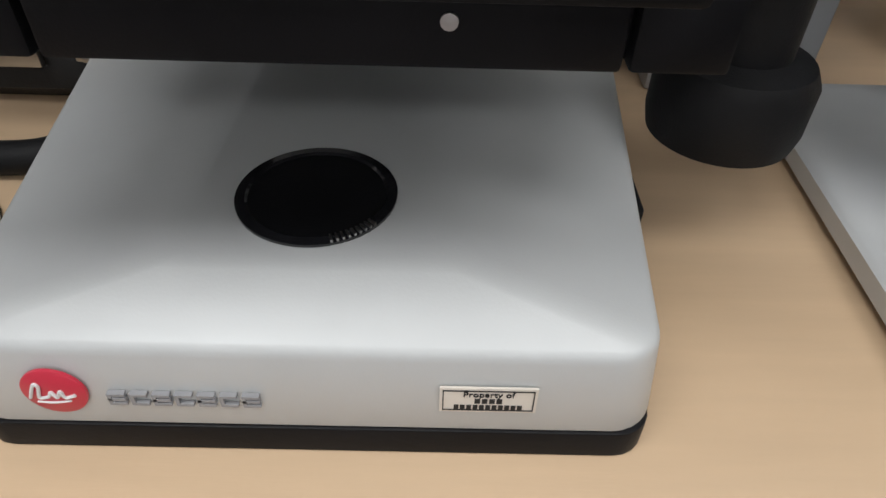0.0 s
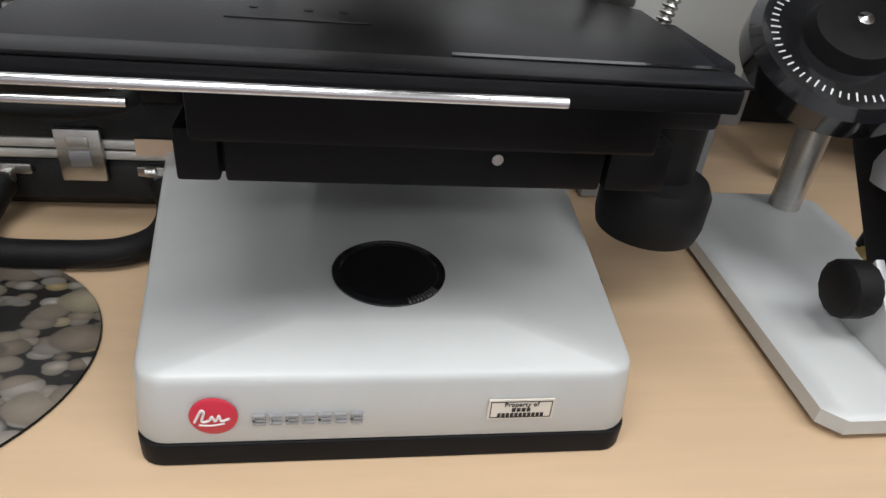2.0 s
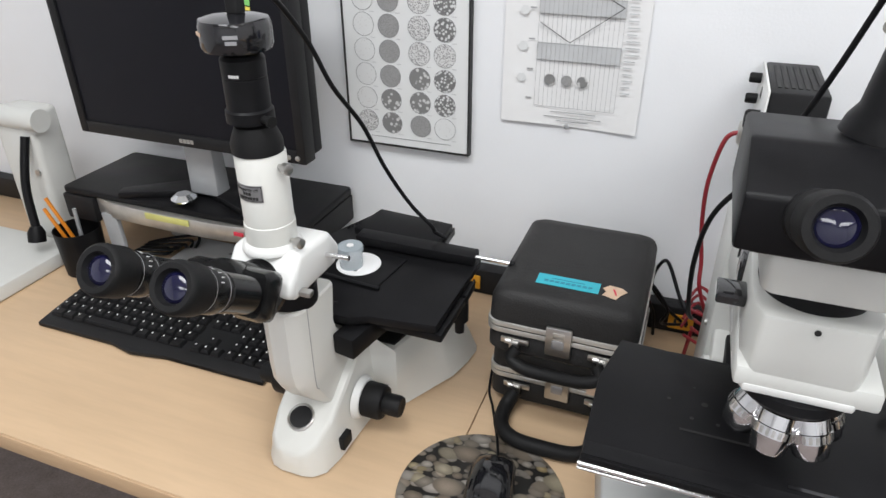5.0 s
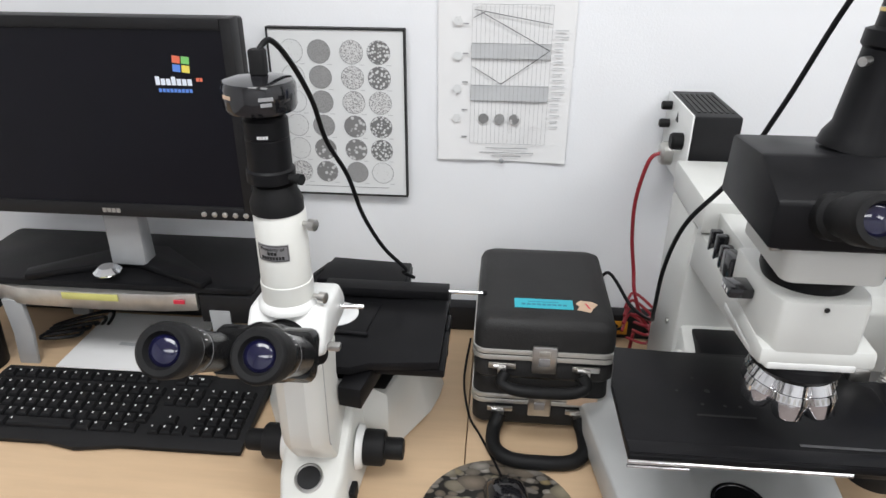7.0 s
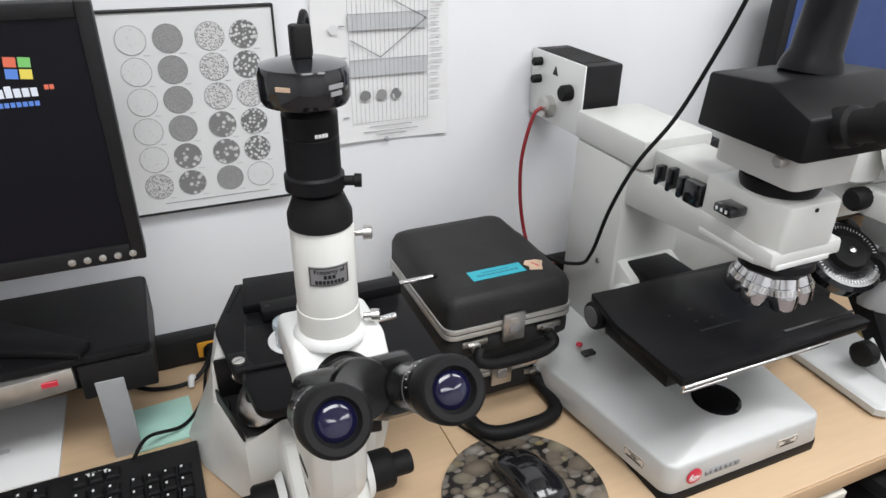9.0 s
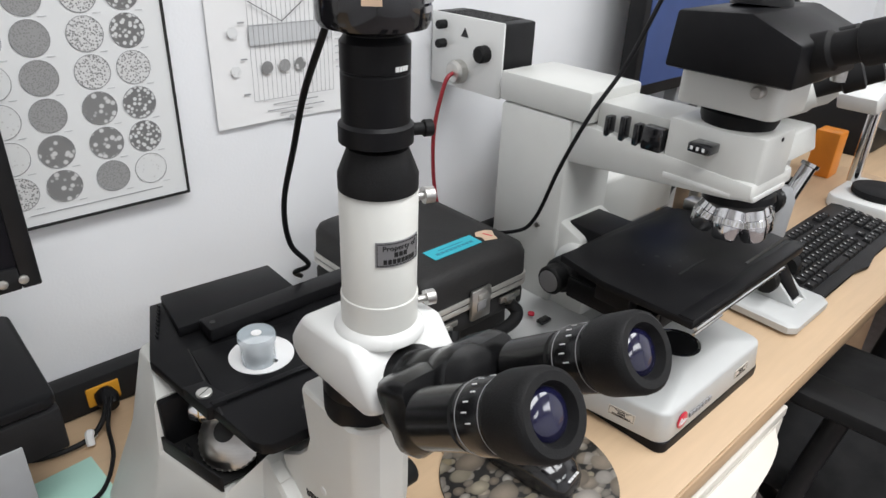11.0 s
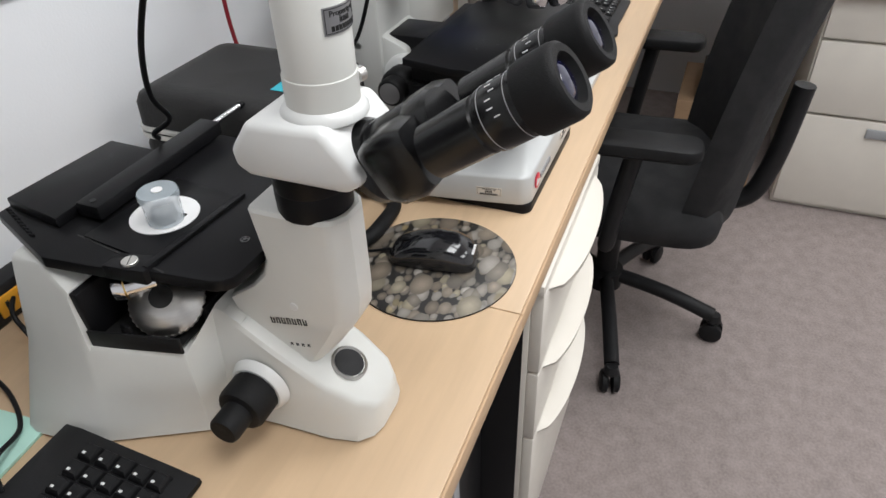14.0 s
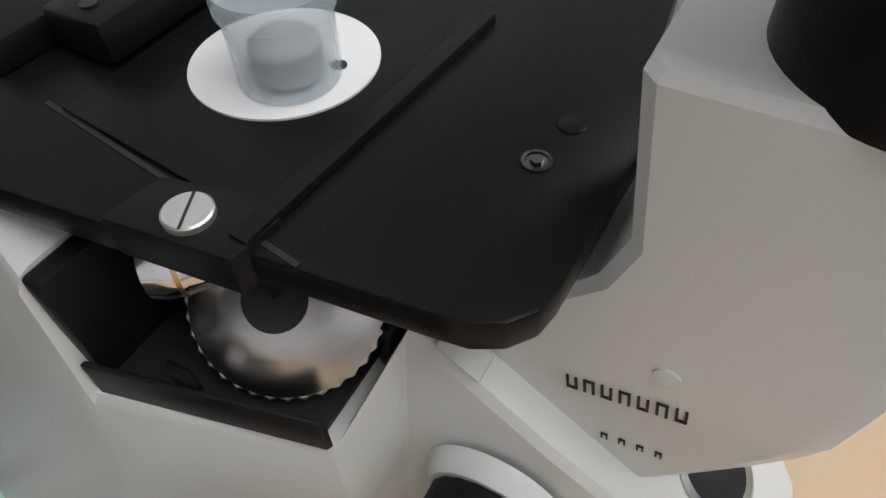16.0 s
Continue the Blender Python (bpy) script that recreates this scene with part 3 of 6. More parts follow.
part("carriage_end", box(0.141, 0.190, 0.12, 0.20, 0.906, 0.944, 0.004), "black", erg)
part("clip_rod", pipe([(0.170, 0.195, 0.905), (0.193, 0.205, 0.992)], 0.0035, 10), "steel", erg, "sprung steel rod")
for i in range(20):
    k = i / 20
    part("spring_turn", lathe([(0.0046, 0), (0.0052, 0.0011), (0.0046, 0.0022)], (0.172 + 0.021 * k, 0.196 + 0.009 * k, 0.914 + 0.077 * k), (0.25, 0.1, 1), 10), "steel", erg)
part("rod_knob", lathe([(0.008, 0), (0.017, 0.006), (0.016, 0.012), (0.006, 0.016)], (0.194, 0.205, 0.990), (0.25, 0.1, 1), 8), "rubber", erg)
part("rod_collar", lathe([(0.013, 0), (0.014, 0.012), (0.011, 0.02)], (0.168, 0.194, 0.893), (0.25, 0.1, 1), 24), "black", erg)
part("end_bracket", box(0.128, 0.152, 0.178, 0.205, 0.955, 0.972, 0.003), "steel", erg)
# focus block
part("focus_block", prism([(0.245, 0.81), (0.31, 0.81), (0.31, 0.95), (0.262, 0.93), (0.245, 0.86)], "x", -0.034, 0.068, 0.006), "ergwhite", erg)
part("focus_disc", lathe([(0.036, 0), (0.036, 0.010), (0.030, 0.014)], (-0.030, 0.262, 0.888), (-1, 0, 0), 36), "whiteb", erg)
k = part("focus_knob", lathe([(0.024, 0), (0.0255, 0.004), (0.0255, 0.028), (0.023, 0.032), (0.0205, 0.033), (0.0205, 0.050), (0.018, 0.053), (0.0, 0.053)], (-0.044, 0.262, 0.888), (-1, 0, 0), 40, 1, 0.0007), "rubber", erg)
part("knob_face", lathe([(0.0155, 0), (0.0155, 0.0008), (0, 0.001)], (-0.0972, 0.262, 0.888), (-1, 0, 0), 28), "label", k)
part("focus_knob", lathe([(0.0255, 0), (0.0255, 0.03), (0.0205, 0.033), (0.0205, 0.050), (0.0, 0.053)], (0.07, 0.262, 0.888), (1, 0, 0), 40, 1, 0.0007), "rubber", erg)
part("side_bolt", lathe([(0.004, 0), (0.004, 0.003)], (-0.0402, 0.335, 0.93), (-1, 0, 0), 12), "steel", erg)

# lamp housing to the side of the column
lh = thing("lamp_housing", (0.23, 0.40, T), "pale grey microscope lamp housing with blue printed line", "lamp housing")
part("body", prism([(0.325, 0.868), (0.325, 0.962), (0.345, 0.978), (0.46, 0.978), (0.46, 0.868)], "x", 0.079, 0.325, 0.004), "ergwhite", lh)
part("stand", box(0.215, 0.335, 0.352, 0.45, T, 0.868, 0.004), "greyplastic", lh)
for i in range(10):
    part("print_bar", turned(box(-0.0028, 0.0028, -0.002, 0.002, -0.0002, 0.0003), pose(0.237 + i * 0.0068, 0.402, 0.9781)), "bluedk", lh)
part("print_bar", box(0.236, 0.265, 0.393, 0.3955, 0.9778, 0.9783), "bluedk", lh)
part("print_mark", box(0.115, 0.135, 0.40, 0.408, 0.9778, 0.9783), "bluedk", lh)
part("bracket", prism([(0.318, 0.868), (0.352, 0.90), (0.352, 0.99), (0.335, 1.02), (0.30, 1.02), (0.31, 0.985), (0.326, 0.975)], "y", 0.33, 0.44, 0.002), "black", lh)

# lamp control box on the wall
CX = 0.010
cb = thing("lamp_control_box", (0.008, 0.5, 1.085), "black lamp power supply with silver knobbed front on the wall", "power supply")
part("case", turned(box(-0.030, 0.036, 0.445, WALL - 0.001, 1.088, 1.194, 0.004), pose(CX, 0, 0)), "darkplastic", cb)
part("front_panel", turned(box(-0.0335, -0.0302, 0.444, WALL - 0.003, 1.087, 1.195, 0.0015), pose(CX, 0, 0)), "whiteb", cb, "pale front panel")
for y, z, r in ((0.568, 1.178, 0.0068), (0.568, 1.150, 0.0068)):
    part("fuse_knob", turned(lathe([(r, 0), (r, 0.013), (r * 0.8, 0.015)], (-0.0335, y, z), (-1, 0, 0), 20), pose(CX, 0, 0)), "rubber", cb)
part("dial_knob", turned(lathe([(0.0125, 0), (0.0125, 0.014), (0.010, 0.017)], (-0.0335, 0.478, 1.148), (-1, 0, 0), 28, 1, 0.0006), pose(CX, 0, 0)), "rubber", cb)
part("warning_mark", turned(prism([(0.515, 1.165), (0.531, 1.165), (0.523, 1.179)], "x", -0.0342, -0.0335), pose(CX, 0, 0)), "ink", cb)
part("socket", turned(lathe([(0.018, 0), (0.018, 0.013), (0.014, 0.017)], (-0.0335, 0.53, 1.113), (-1, 0, 0), 28), pose(CX, 0, 0)), "alu", cb)
for i in range(7):
    part("vent_slat", turned(box(-0.022 + i * 0.0078, -0.018 + i * 0.0078, 0.465, 0.575, 1.1935, 1.195), pose(CX, 0, 0)), "ink", cb)

single("red_lamp_cable", pipe([(-0.036, 0.53, 1.113), (-0.054, 0.53, 1.10), (-0.064, 0.54, 1.03), (-0.060, 0.545, 0.96), (-0.05, 0.545, 0.90), (-0.045, 0.53, 0.86), (-0.02, 0.54, 0.80), (0.03, 0.55, T + 0.006)], 0.0032, 10), "redcable", "dark red cable from the power supply", "cable")
single("coiled_red_cable", join(*[pipe([(-0.055 + 0.01 * math.sin(i), 0.50, 0.79 + 0.016 * i), (-0.03, 0.47, 0.80 + 0.017 * i), (-0.01, 0.52, 0.79 + 0.015 * i), (-0.04, 0.56, 0.80 + 0.015 * i), (-0.06, 0.52, 0.79 + 0.016 * i)], 0.0026, 6, 5) for i in range(4)], pipe([(-0.05, 0.5, T), (-0.045, 0.5, 0.80)], 0.003, 6)), "redcable", "bundle of red cable behind the microscope", "cable")
single("camera_cable", pipe([(0.055, 0.128, 1.425), (0.055, 0.14, 1.46), (0.03, 0.19, 1.38), (0.0, 0.215, 1.27), (-0.03, 0.235, 1.18), (-0.064, 0.255, 1.115), (-0.072, 0.285, 1.04), (-0.066, 0.32, 0.955), (-0.058, 0.36, 0.915), (-0.072, 0.43, 0.895), (-0.10, 0.50, 0.915), (-0.115, 0.52, 0.86), (-0.085, 0.55, 0.80), (-0.06, 0.566, T + 0.03)], 0.0028, 10), "black", "thin black camera cable hanging past the microscope", "cable")
single("short_black_cable", pipe([(-0.05, 0.56, T + 0.03), (-0.09, 0.52, 0.79), (-0.085, 0.50, 0.83), (-0.115, 0.50, 0.87), (-0.12, 0.51, 0.845), (-0.105, 0.53, 0.80), (-0.1, 0.55, T + 0.004)], 0.0026, 8), "black", "short black looped cable at the outlet", "cable")

# ---- inverted microscope ----
UX = -0.507
HD = Vector((0.004, -0.011, 0))      # head, tube and camera sit a little forward of the column
inv = thing("inverted_microscope", (UX, 0.2, T), "white inverted microscope with black stage and camera on top", "microscope")


def half_ring(z, prof, dx=0.0):
    """A symmetric outline round x = UX - 0.001 from rows of (y, half width)."""
    c = UX
    right = [(c + w + dx, y, z) for y, w in prof]
    left = [(c - w + dx, y, z) for y, w in reversed(prof)]
    return right + left


P0 = [(0.080, 0.016), (0.084, 0.030), (0.096, 0.042), (0.125, 0.048), (0.175, 0.050), (0.225, 0.053), (0.262, 0.090), (0.296, 0.107), (0.328, 0.124), (0.334, 0.127), (0.395, 0.140), (0.42, 0.137)]


def station(y, wb, wt, zt, lean=0.0):
    """A cross section of the foot: flared below, with a chamfered upper edge, leaning back by lean."""
    right = [(wb, y, T + 0.003), (wb * 0.97, y, T + 0.012), (wb * 0.35 + wt * 0.65, y + lean * 0.5, T + (zt - T) * 0.5), (wt, y + lean * 0.9, zt - 0.006), (wt - 0.003, y + lean, zt - 0.0015), (wt - 0.007, y + lean, zt)]
    return [(UX + x, a, z) for x, a, z in right] + [(UX - x, a, z) for x, a, z in reversed(right)]


FOOT = [(0.080, 0.016, 0.013, 0.774), (0.084, 0.030, 0.024, 0.780), (0.096, 0.042, 0.034, 0.790), (0.125, 0.048, 0.041, 0.808), (0.175, 0.050, 0.042, 0.841), (0.222, 0.053, 0.041, 0.873), (0.232, 0.056, 0.041, 0.875), (0.240, 0.080, 0.079, 0.848), (0.262, 0.092, 0.086, 0.849), (0.296, 0.110, 0.096, 0.850), (0.328, 0.127, 0.104, 0.851), (0.334, 0.130, 0.098, 0.908), (0.372, 0.140, 0.086, 0.9215), (0.405, 0.144, 0.083, 0.9215), (0.418, 0.140, 0.079, 0.916)]
foot = part("foot", loft([station(*f) for f in FOOT]), "white", inv, "white sculpted foot and body", smooth=32)
part("foot_pad", loft([half_ring(T, [(y + 0.003 if y < 0.2 else y - 0.003, w - 0.003) for y, w in P0]), half_ring(T + 0.004, [(y + 0.003 if y < 0.2 else y - 0.003, w - 0.003) for y, w in P0])]), "rubber", inv)
part("lamp_lens_ring", lathe([(0.0185, 0), (0.0185, 0.004), (0.0165, 0.0055), (0.0150, 0.004)], (UX - 0.002, 0.120, T + 0.0625), (0, -0.52, 1), 40), "steel", inv)
part("lamp_lens", lathe([(0.0150, 0), (0.0150, 0.0036), (0.010, 0.0042), (0, 0.0044)], (UX - 0.002, 0.120, T + 0.063), (0, -0.52, 1), 32), "darkplastic", inv)
# nosepiece bay between the front wedge and the rear upright
part("bay_floor", prism([(UX - 0.076, 0.244), (UX + 0.076, 0.244), (UX + 0.094, 0.325), (UX - 0.094, 0.325)], "z", 0.8522, 0.8545), "ink", inv)
part("bay_lip", prism([(UX - 0.0800, 0.241), (UX - 0.0775, 0.240), (UX - 0.0975, 0.327), (UX - 0.1000, 0.327)], "z", 0.8490, 0.8680, 0.0008), "darkplastic", inv, "smoked plastic lip")
part("bay_back", box(UX - 0.0960, UX + 0.0960, 0.3245, 0.3335, 0.8525, 0.9075, 0.002), "black", inv)
part("bay_side", box(UX + 0.034, UX + 0.040, 0.250, 0.324, 0.855, 0.920, 0.001), "black", inv)
part("bay_front", box(UX - 0.044, UX + 0.044, 0.2365, 0.2415, 0.8525, 0.8765, 0.001), "black", inv)
part("bay_tab", box(UX - 0.0890, UX - 0.0855, 0.284, 0.296, 0.8548, 0.8760, 0.0016), "black", inv)
# turret under the stage
tp, td = (-0.556, 0.273, 0.8790), (-0.55, -0.30, 0.78)
tur = part("turret", lathe([(0.027, -0.004), (0.0335, 0.0), (0.0335, 0.005), (0.0315, 0.007), (0.020, 0.016), (0.015, 0.0185), (0.0, 0.019)], tp, td, 56), "steel", inv, "silver objective turret")
part("turret_grip", lathe([(0.0342, -0.001), (0.0350, 0.0), (0.0350, 0.0040), (0.0342, 0.0048)], tp, td, 72, 1, 0.0012), "alu", tur)
tq = Vector(tp) + Vector(td).normalized() * 0.0186
part("turret_port", lathe([(0.0108, 0.0), (0.0108, 0.0008), (0, 0.001)], tq, td, 28), "ink", tur)
op, od = (-0.556, 0.286, 0.9010), (-0.66, 0.74, -0.05)
ob = part("objective", lathe([(0.0125, -0.006), (0.0125, 0.018), (0.013, 0.019), (0.013, 0.026), (0.0118, 0.031), (0.006, 0.031)], op, od, 32), "chrome", inv, "chrome objective")
part("brass_band", lathe([(0.0132, 0.0196), (0.0132, 0.0212)], op, od, 28), "brass", ob)
part("front_lens", lathe([(0.0042, 0.0313), (0.0042, 0.0318)], op, od, 16), "ink", ob)
# column
def column_ring(z, y0, y1, x0, x1, c, f):
    """Column section: chamfered at the front by c, with softened rear corners f."""
    p = [(x0, y1 - f), (x0, y0 + c), (x0 + c * 0.30, y0 + c * 0.45), (x0 + c, y0), (x1 - c, y0), (x1 - c * 0.30, y0 + c * 0.45), (x1, y0 + c), (x1, y1 - f), (x1 - f, y1), (x0 + f, y1)]
    return [(x, y, z) for x, y in p]


cl, cr = UX - 0.0265, UX + 0.0305
part("column", loft([column_ring(0.822, 0.137, 0.150, cl, cr, 0.007, 0.003), column_ring(0.834, 0.126, 0.168, cl, cr, 0.010, 0.003), column_ring(0.852, 0.112, 0.194, cl, cr, 0.013, 0.003), column_ring(0.868, 0.101, 0.217, cl, cr, 0.015, 0.003), column_ring(0.880, 0.095, 0.221, cl, cr, 0.016, 0.003), column_ring(0.902, 0.092, 0.191, cl, cr, 0.017, 0.003), column_ring(0.918, 0.092, 0.177, cl, cr, 0.017, 0.004), column_ring(0.936, 0.092, 0.171, cl, cr, 0.017, 0.004), column_ring(0.984, 0.092, 0.178, cl, cr, 0.017, 0.004), column_ring(0.987, 0.094, 0.177, cl + 0.002, cr - 0.002, 0.016, 0.004)]), "white", inv, "pale sloping column", smooth=30)
part("column_seam", pipe([(cr + 0.0002, 0.114, 0.985), (cr + 0.0002, 0.114, 0.880), (cr + 0.0002, 0.120, 0.862)], 0.0005, 6), "inkgrey", inv)
part("ridge_latch", turned(box(-0.006, 0.006, -0.010, 0.010, 0, 0.001, 0.0008), pose(UX - 0.034, 0.213, 0.8673, 33, 0, 0)), "white", inv)
# side print: maker's name and model shown as bars
for i in range(7):
    part("name_bar", turned(join(box(-0.0018, -0.0009, -0.0006, 0.0003, -0.0034, 0.0034), box(-0.0018, 0.0020, -0.0006, 0.0003, 0.0026 if i % 2 else -0.0034, 0.0034 if i % 2 else -0.0026), box(0.0011, 0.0020, -0.0006, 0.0003, -0.0034, 0.0030)), pose(UX - 0.0266, 0.1765 - i * 0.0058, 0.8655 + 0.0012 * i, 0, -9, -90)), "ink", inv)
for i in range(4):
    part("model_bar", turned(join(box(-0.0012, -0.0006, -0.0006, 0.0003, -0.0015, 0.0015), box(-0.0012, 0.0012, -0.0006, 0.0003, 0.0009, 0.0015), box(0.0006, 0.0012, -0.0006, 0.0003, -0.0015, 0.0012)), pose(UX - 0.0266, 0.161 - i * 0.0062, 0.840 + 0.0012 * i, 0, -9, -90)), "ink", inv)
part("plug_button", lathe([(0.0042, 0), (0.0042, 0.0008), (0, 0.0011)], (UX - 0.0265, 0.150, 0.889), (-1, 0, 0), 20), "whiteb", inv)
# focus knobs on both sides
for s in (-1, 1):
    x0 = UX + s * 0.046
    part("knob_boss", lathe([(0.031, 0), (0.029, 0.006), (0.026, 0.009)], (x0, 0.192, 0.794), (s, 0, 0), 32), "whiteb", inv)
    kn = part("focus_knob", lathe([(0.021, 0), (0.0245, 0.003), (0.0245, 0.026), (0.022, 0.030), (0.016, 0.031)], (x0 + s * 0.007, 0.192, 0.794), (s, 0, 0), 36, 1, 0.0006), "rubber", inv, "black coarse focus knob")
    part("fine_knob", lathe([(0.0150, 0.030), (0.0150, 0.052), (0.0135, 0.055), (0.011, 0.055), (0.0, 0.054)], (x0 + s * 0.007, 0.192, 0.794), (s, 0, 0), 28, 1, 0.0005), "rubber", kn)
part("side_latch", box(UX + 0.044, UX + 0.053, 0.128, 0.15, T + 0.014, T + 0.034, 0.002), "rubber", inv)
HEAD_FROM = set(inv.children)
# neck, head and tube
part("neck", lathe([(0.0305, 0), (0.0312, 0.003), (0.0312, 0.020), (0.0304, 0.022), (0.0312, 0.024), (0.0312, 0.044)], (UX - 0.002, 0.139, 0.984), seg=48), "black", inv, "black neck ring")
part("head", prism([(0.086, 1.025), (0.168, 1.025), (0.180, 1.032), (0.182, 1.046), (0.164, 1.071), (0.101, 1.074), (0.070, 1.037)], "x", UX - 0.040, UX + 0.044, 0.007, 3), "whiteb", inv, "bright white trinocular head", smooth=45)
part("tube_flange", lathe([(0.0325, 0), (0.0325, 0.003), (0.030, 0.007), (0.0275, 0.009)], (UX - 0.001, 0.118, 1.070), seg=44), "whiteb", inv)
part("tube_foot", lathe([(0.0272, 0), (0.0272, 0.022), (0.0268, 0.0225)], (UX - 0.001, 0.118, 1.078), seg=44), "white", inv)
tube = part("photo_tube", lathe([(0.0262, 0), (0.0262, 0.076), (0.025, 0.078)], (UX - 0.001, 0.118, 1.1005), seg=44), "white", inv, "pale vertical photo tube")
property_sticker("property_sticker", 0.034, 0.018, pose(UX - 0.001, 0.118, 1.141, 0, 0, -6) @ pose(0, -0.0266, 0), inv, "label", "ink", 0.0266)
for z, x in ((1.166, 0.026), (1.083, 0.030)):
    part("clamp_screw", join(pipe([(UX + x - 0.002, 0.112, z), (UX + x + 0.008, 0.109, z)], 0.003, 10), lathe([(0.006, 0), (0.006, 0.007), (0.004, 0.008)], (UX + x + 0.005, 0.110, z), (1, -0.3, 0), 16)), "steel", inv)
part("slider_rod", pipe([(UX + 0.04, 0.15, 1.048), (UX + 0.072, 0.152, 1.048)], 0.003, 10), "chrome", inv)
part("light_lever", box(UX + 0.044, UX + 0.058, 0.088, 0.098, 1.030, 1.037, 0.002), "steel", inv)
part("top_cone", lathe([(0.0262, 0), (0.0262, 0.010), (0.0195, 0.027), (0.0145, 0.028), (0.0145, 0.036)], (UX - 0.002, 0.117, 1.1787), seg=40), "rubber", inv)
cm = part("camera_mount", lathe([(0.0185, 0), (0.0235, 0.002), (0.0235, 0.013), (0.0212, 0.015), (0.0212, 0.044), (0.0206, 0.0445), (0.0206, 0.0455), (0.0212, 0.046), (0.0212, 0.062), (0.018, 0.066)], (UX - 0.004, 0.116, 1.2085), seg=40), "black", inv, "black relay lens barrel")
part("mount_screw", lathe([(0.004, 0), (0.004, 0.010), (0.0055, 0.0105), (0.0055, 0.016)], (UX + 0.015, 0.108, 1.2155), (1, -0.35, 0), 14), "rubber", cm)
for i in range(4):
    part("print_bar", turned(box(-0.0011, 0.0011, -0.0005, 0.0002, -0.0014, 0.0014), pose(UX - 0.004 + 0.0212 * math.sin(radians(-2 + 7 * i)), 0.116 - 0.0212 * math.cos(radians(-2 + 7 * i)), 1.2575, 0, 0, -2 + 7 * i)), "whiteink", cm)
camb = part("camera_body", lathe([(0.018, 0), (0.0315, 0.004), (0.0335, 0.008), (0.0335, 0.026), (0.0315, 0.031), (0.02, 0.034), (0.0, 0.035)], (UX - 0.006, 0.115, 1.2755), seg=48), "gloss", inv, "round black camera body")
for i, (a, w) in enumerate(((-38, 0.011), (28, 0.013), (28, 0.010))):
    part("print_bar", turned(box(-w / 2, w / 2, -0.0007, 0.0003, -0.0016, 0.0016), pose(UX - 0.006 + 0.0335 * math.sin(radians(a)), 0.115 - 0.0335 * math.cos(radians(a)), 1.2955 - 0.005 * (i == 2), 0, 0, a)), "tan" if i == 0 else "inkgrey", camb)
part("plug", slab(UX - 0.013, UX + 0.002, 0.112, 0.126, 1.309, 1.333, 0.004, 0.002), "rubber", inv)
# binocular tubes
bd = Vector((0, -0.815, 0.58)).normalized()
hinge = Vector((UX, 0.082, 1.034))
part("binocular_collar", lathe([(0.034, 0), (0.034, 0.006), (0.030, 0.010), (0.027, 0.014)], hinge, bd, 40), "satin", inv)
part("binocular_hinge", lathe([(0.0255, 0.014), (0.0255, 0.050), (0.0248, 0.051), (0.0248, 0.052), (0.0255, 0.053), (0.0255, 0.070), (0.0235, 0.074), (0.0, 0.075)], hinge, bd, 44), "satin", inv, "black hinge barrel with a white scale")
for s in (-1, 1):
    a = hinge + bd * 0.020
    e = Vector((UX - 0.003 + s * 0.0385, -0.067, 1.134))
    p = e - bd * 0.115
    up = bd.cross(Vector((1, 0, 0))).normalized()
    # prism housing
    rg = []
    for k, (w, h) in ((0.0, (0.016, 0.022)), (0.3, (0.021, 0.026)), (0.75, (0.021, 0.026)), (1.0, (0.016, 0.022))):
        c = a + bd * (0.046 * k) + Vector((s * (0.022 + 0.010 * k), 0, 0)) - up * 0.004
        rg.append([c + Vector((x * w / 0.02, 0, 0)) + up * (y * h / 0.02) for x, y in rounded(-0.02, 0.02, -0.02, 0.02, 0.008, 3)])
    part("prism_housing", loft(rg), "satin", inv, smooth=50)
    ey = part("eyepiece", lathe([(0.0185, 0.014), (0.0190, 0.056), (0.0178, 0.0575), (0.0178, 0.0595), (0.0200, 0.061), (0.0206, 0.066), (0.0206, 0.085), (0.0196, 0.0865), (0.0196, 0.0885)], p, bd, 48), "satin", inv, "satin black eyepiece tube")
    part("eyecup", lathe([(0.0190, 0.0885), (0.0226, 0.0890), (0.0232, 0.0920), (0.0232, 0.1110), (0.0222, 0.1150), (0.0200, 0.1168), (0.0155, 0.1165), (0.0135, 0.1110)], p, bd, 48), "rubber", ey, "thick rubber eyecup")
    for h in (0.0645, 0.0835):
        part("ring_line", lathe([(0.02064, h), (0.02072, h + 0.0003), (0.02064, h + 0.0006)], p, bd, 48), "inkgrey", ey)
    part("lens", lathe([(0.0134, 0.1105), (0.0125, 0.112), (0.008, 0.1138), (0.0, 0.1145)], p, bd, 32), "violet", ey, "violet coated lens")
    for i in range(10):
        ang = radians(30 + i * 15)
        r = 0.0206
        q = bd.to_track_quat("Z", "Y").to_matrix()
        c = p + q @ Vector((r * math.cos(ang), r * math.sin(ang), 0.073 + 0.003 * (i % 3 == 0)))
        m4 = Matrix.Translation(c) @ (q @ Matrix.Rotation(ang, 3, "Z")).to_4x4()
        part("scale_mark", turned(box(-0.0002, 0.0004, -0.00035, 0.00035, -0.002, 0.002), m4), "whiteink", ey)
for i in range(9):
    ang = radians(200 + i * 17)
    q = bd.to_track_quat("Z", "Y").to_matrix()
    c = hinge + q @ Vector((0.0256 * math.cos(ang), 0.0256 * math.sin(ang), 0.062))
    part("scale_mark", turned(box(-0.0002, 0.0004, -0.0004, 0.0004, -0.0014, 0.0014), Matrix.Translation(c) @ (q @ Matrix.Rotation(ang, 3, "Z")).to_4x4()), "whiteink", inv)
for o in inv.children:
    if o not in HEAD_FROM:
        o.location = o.location + HD
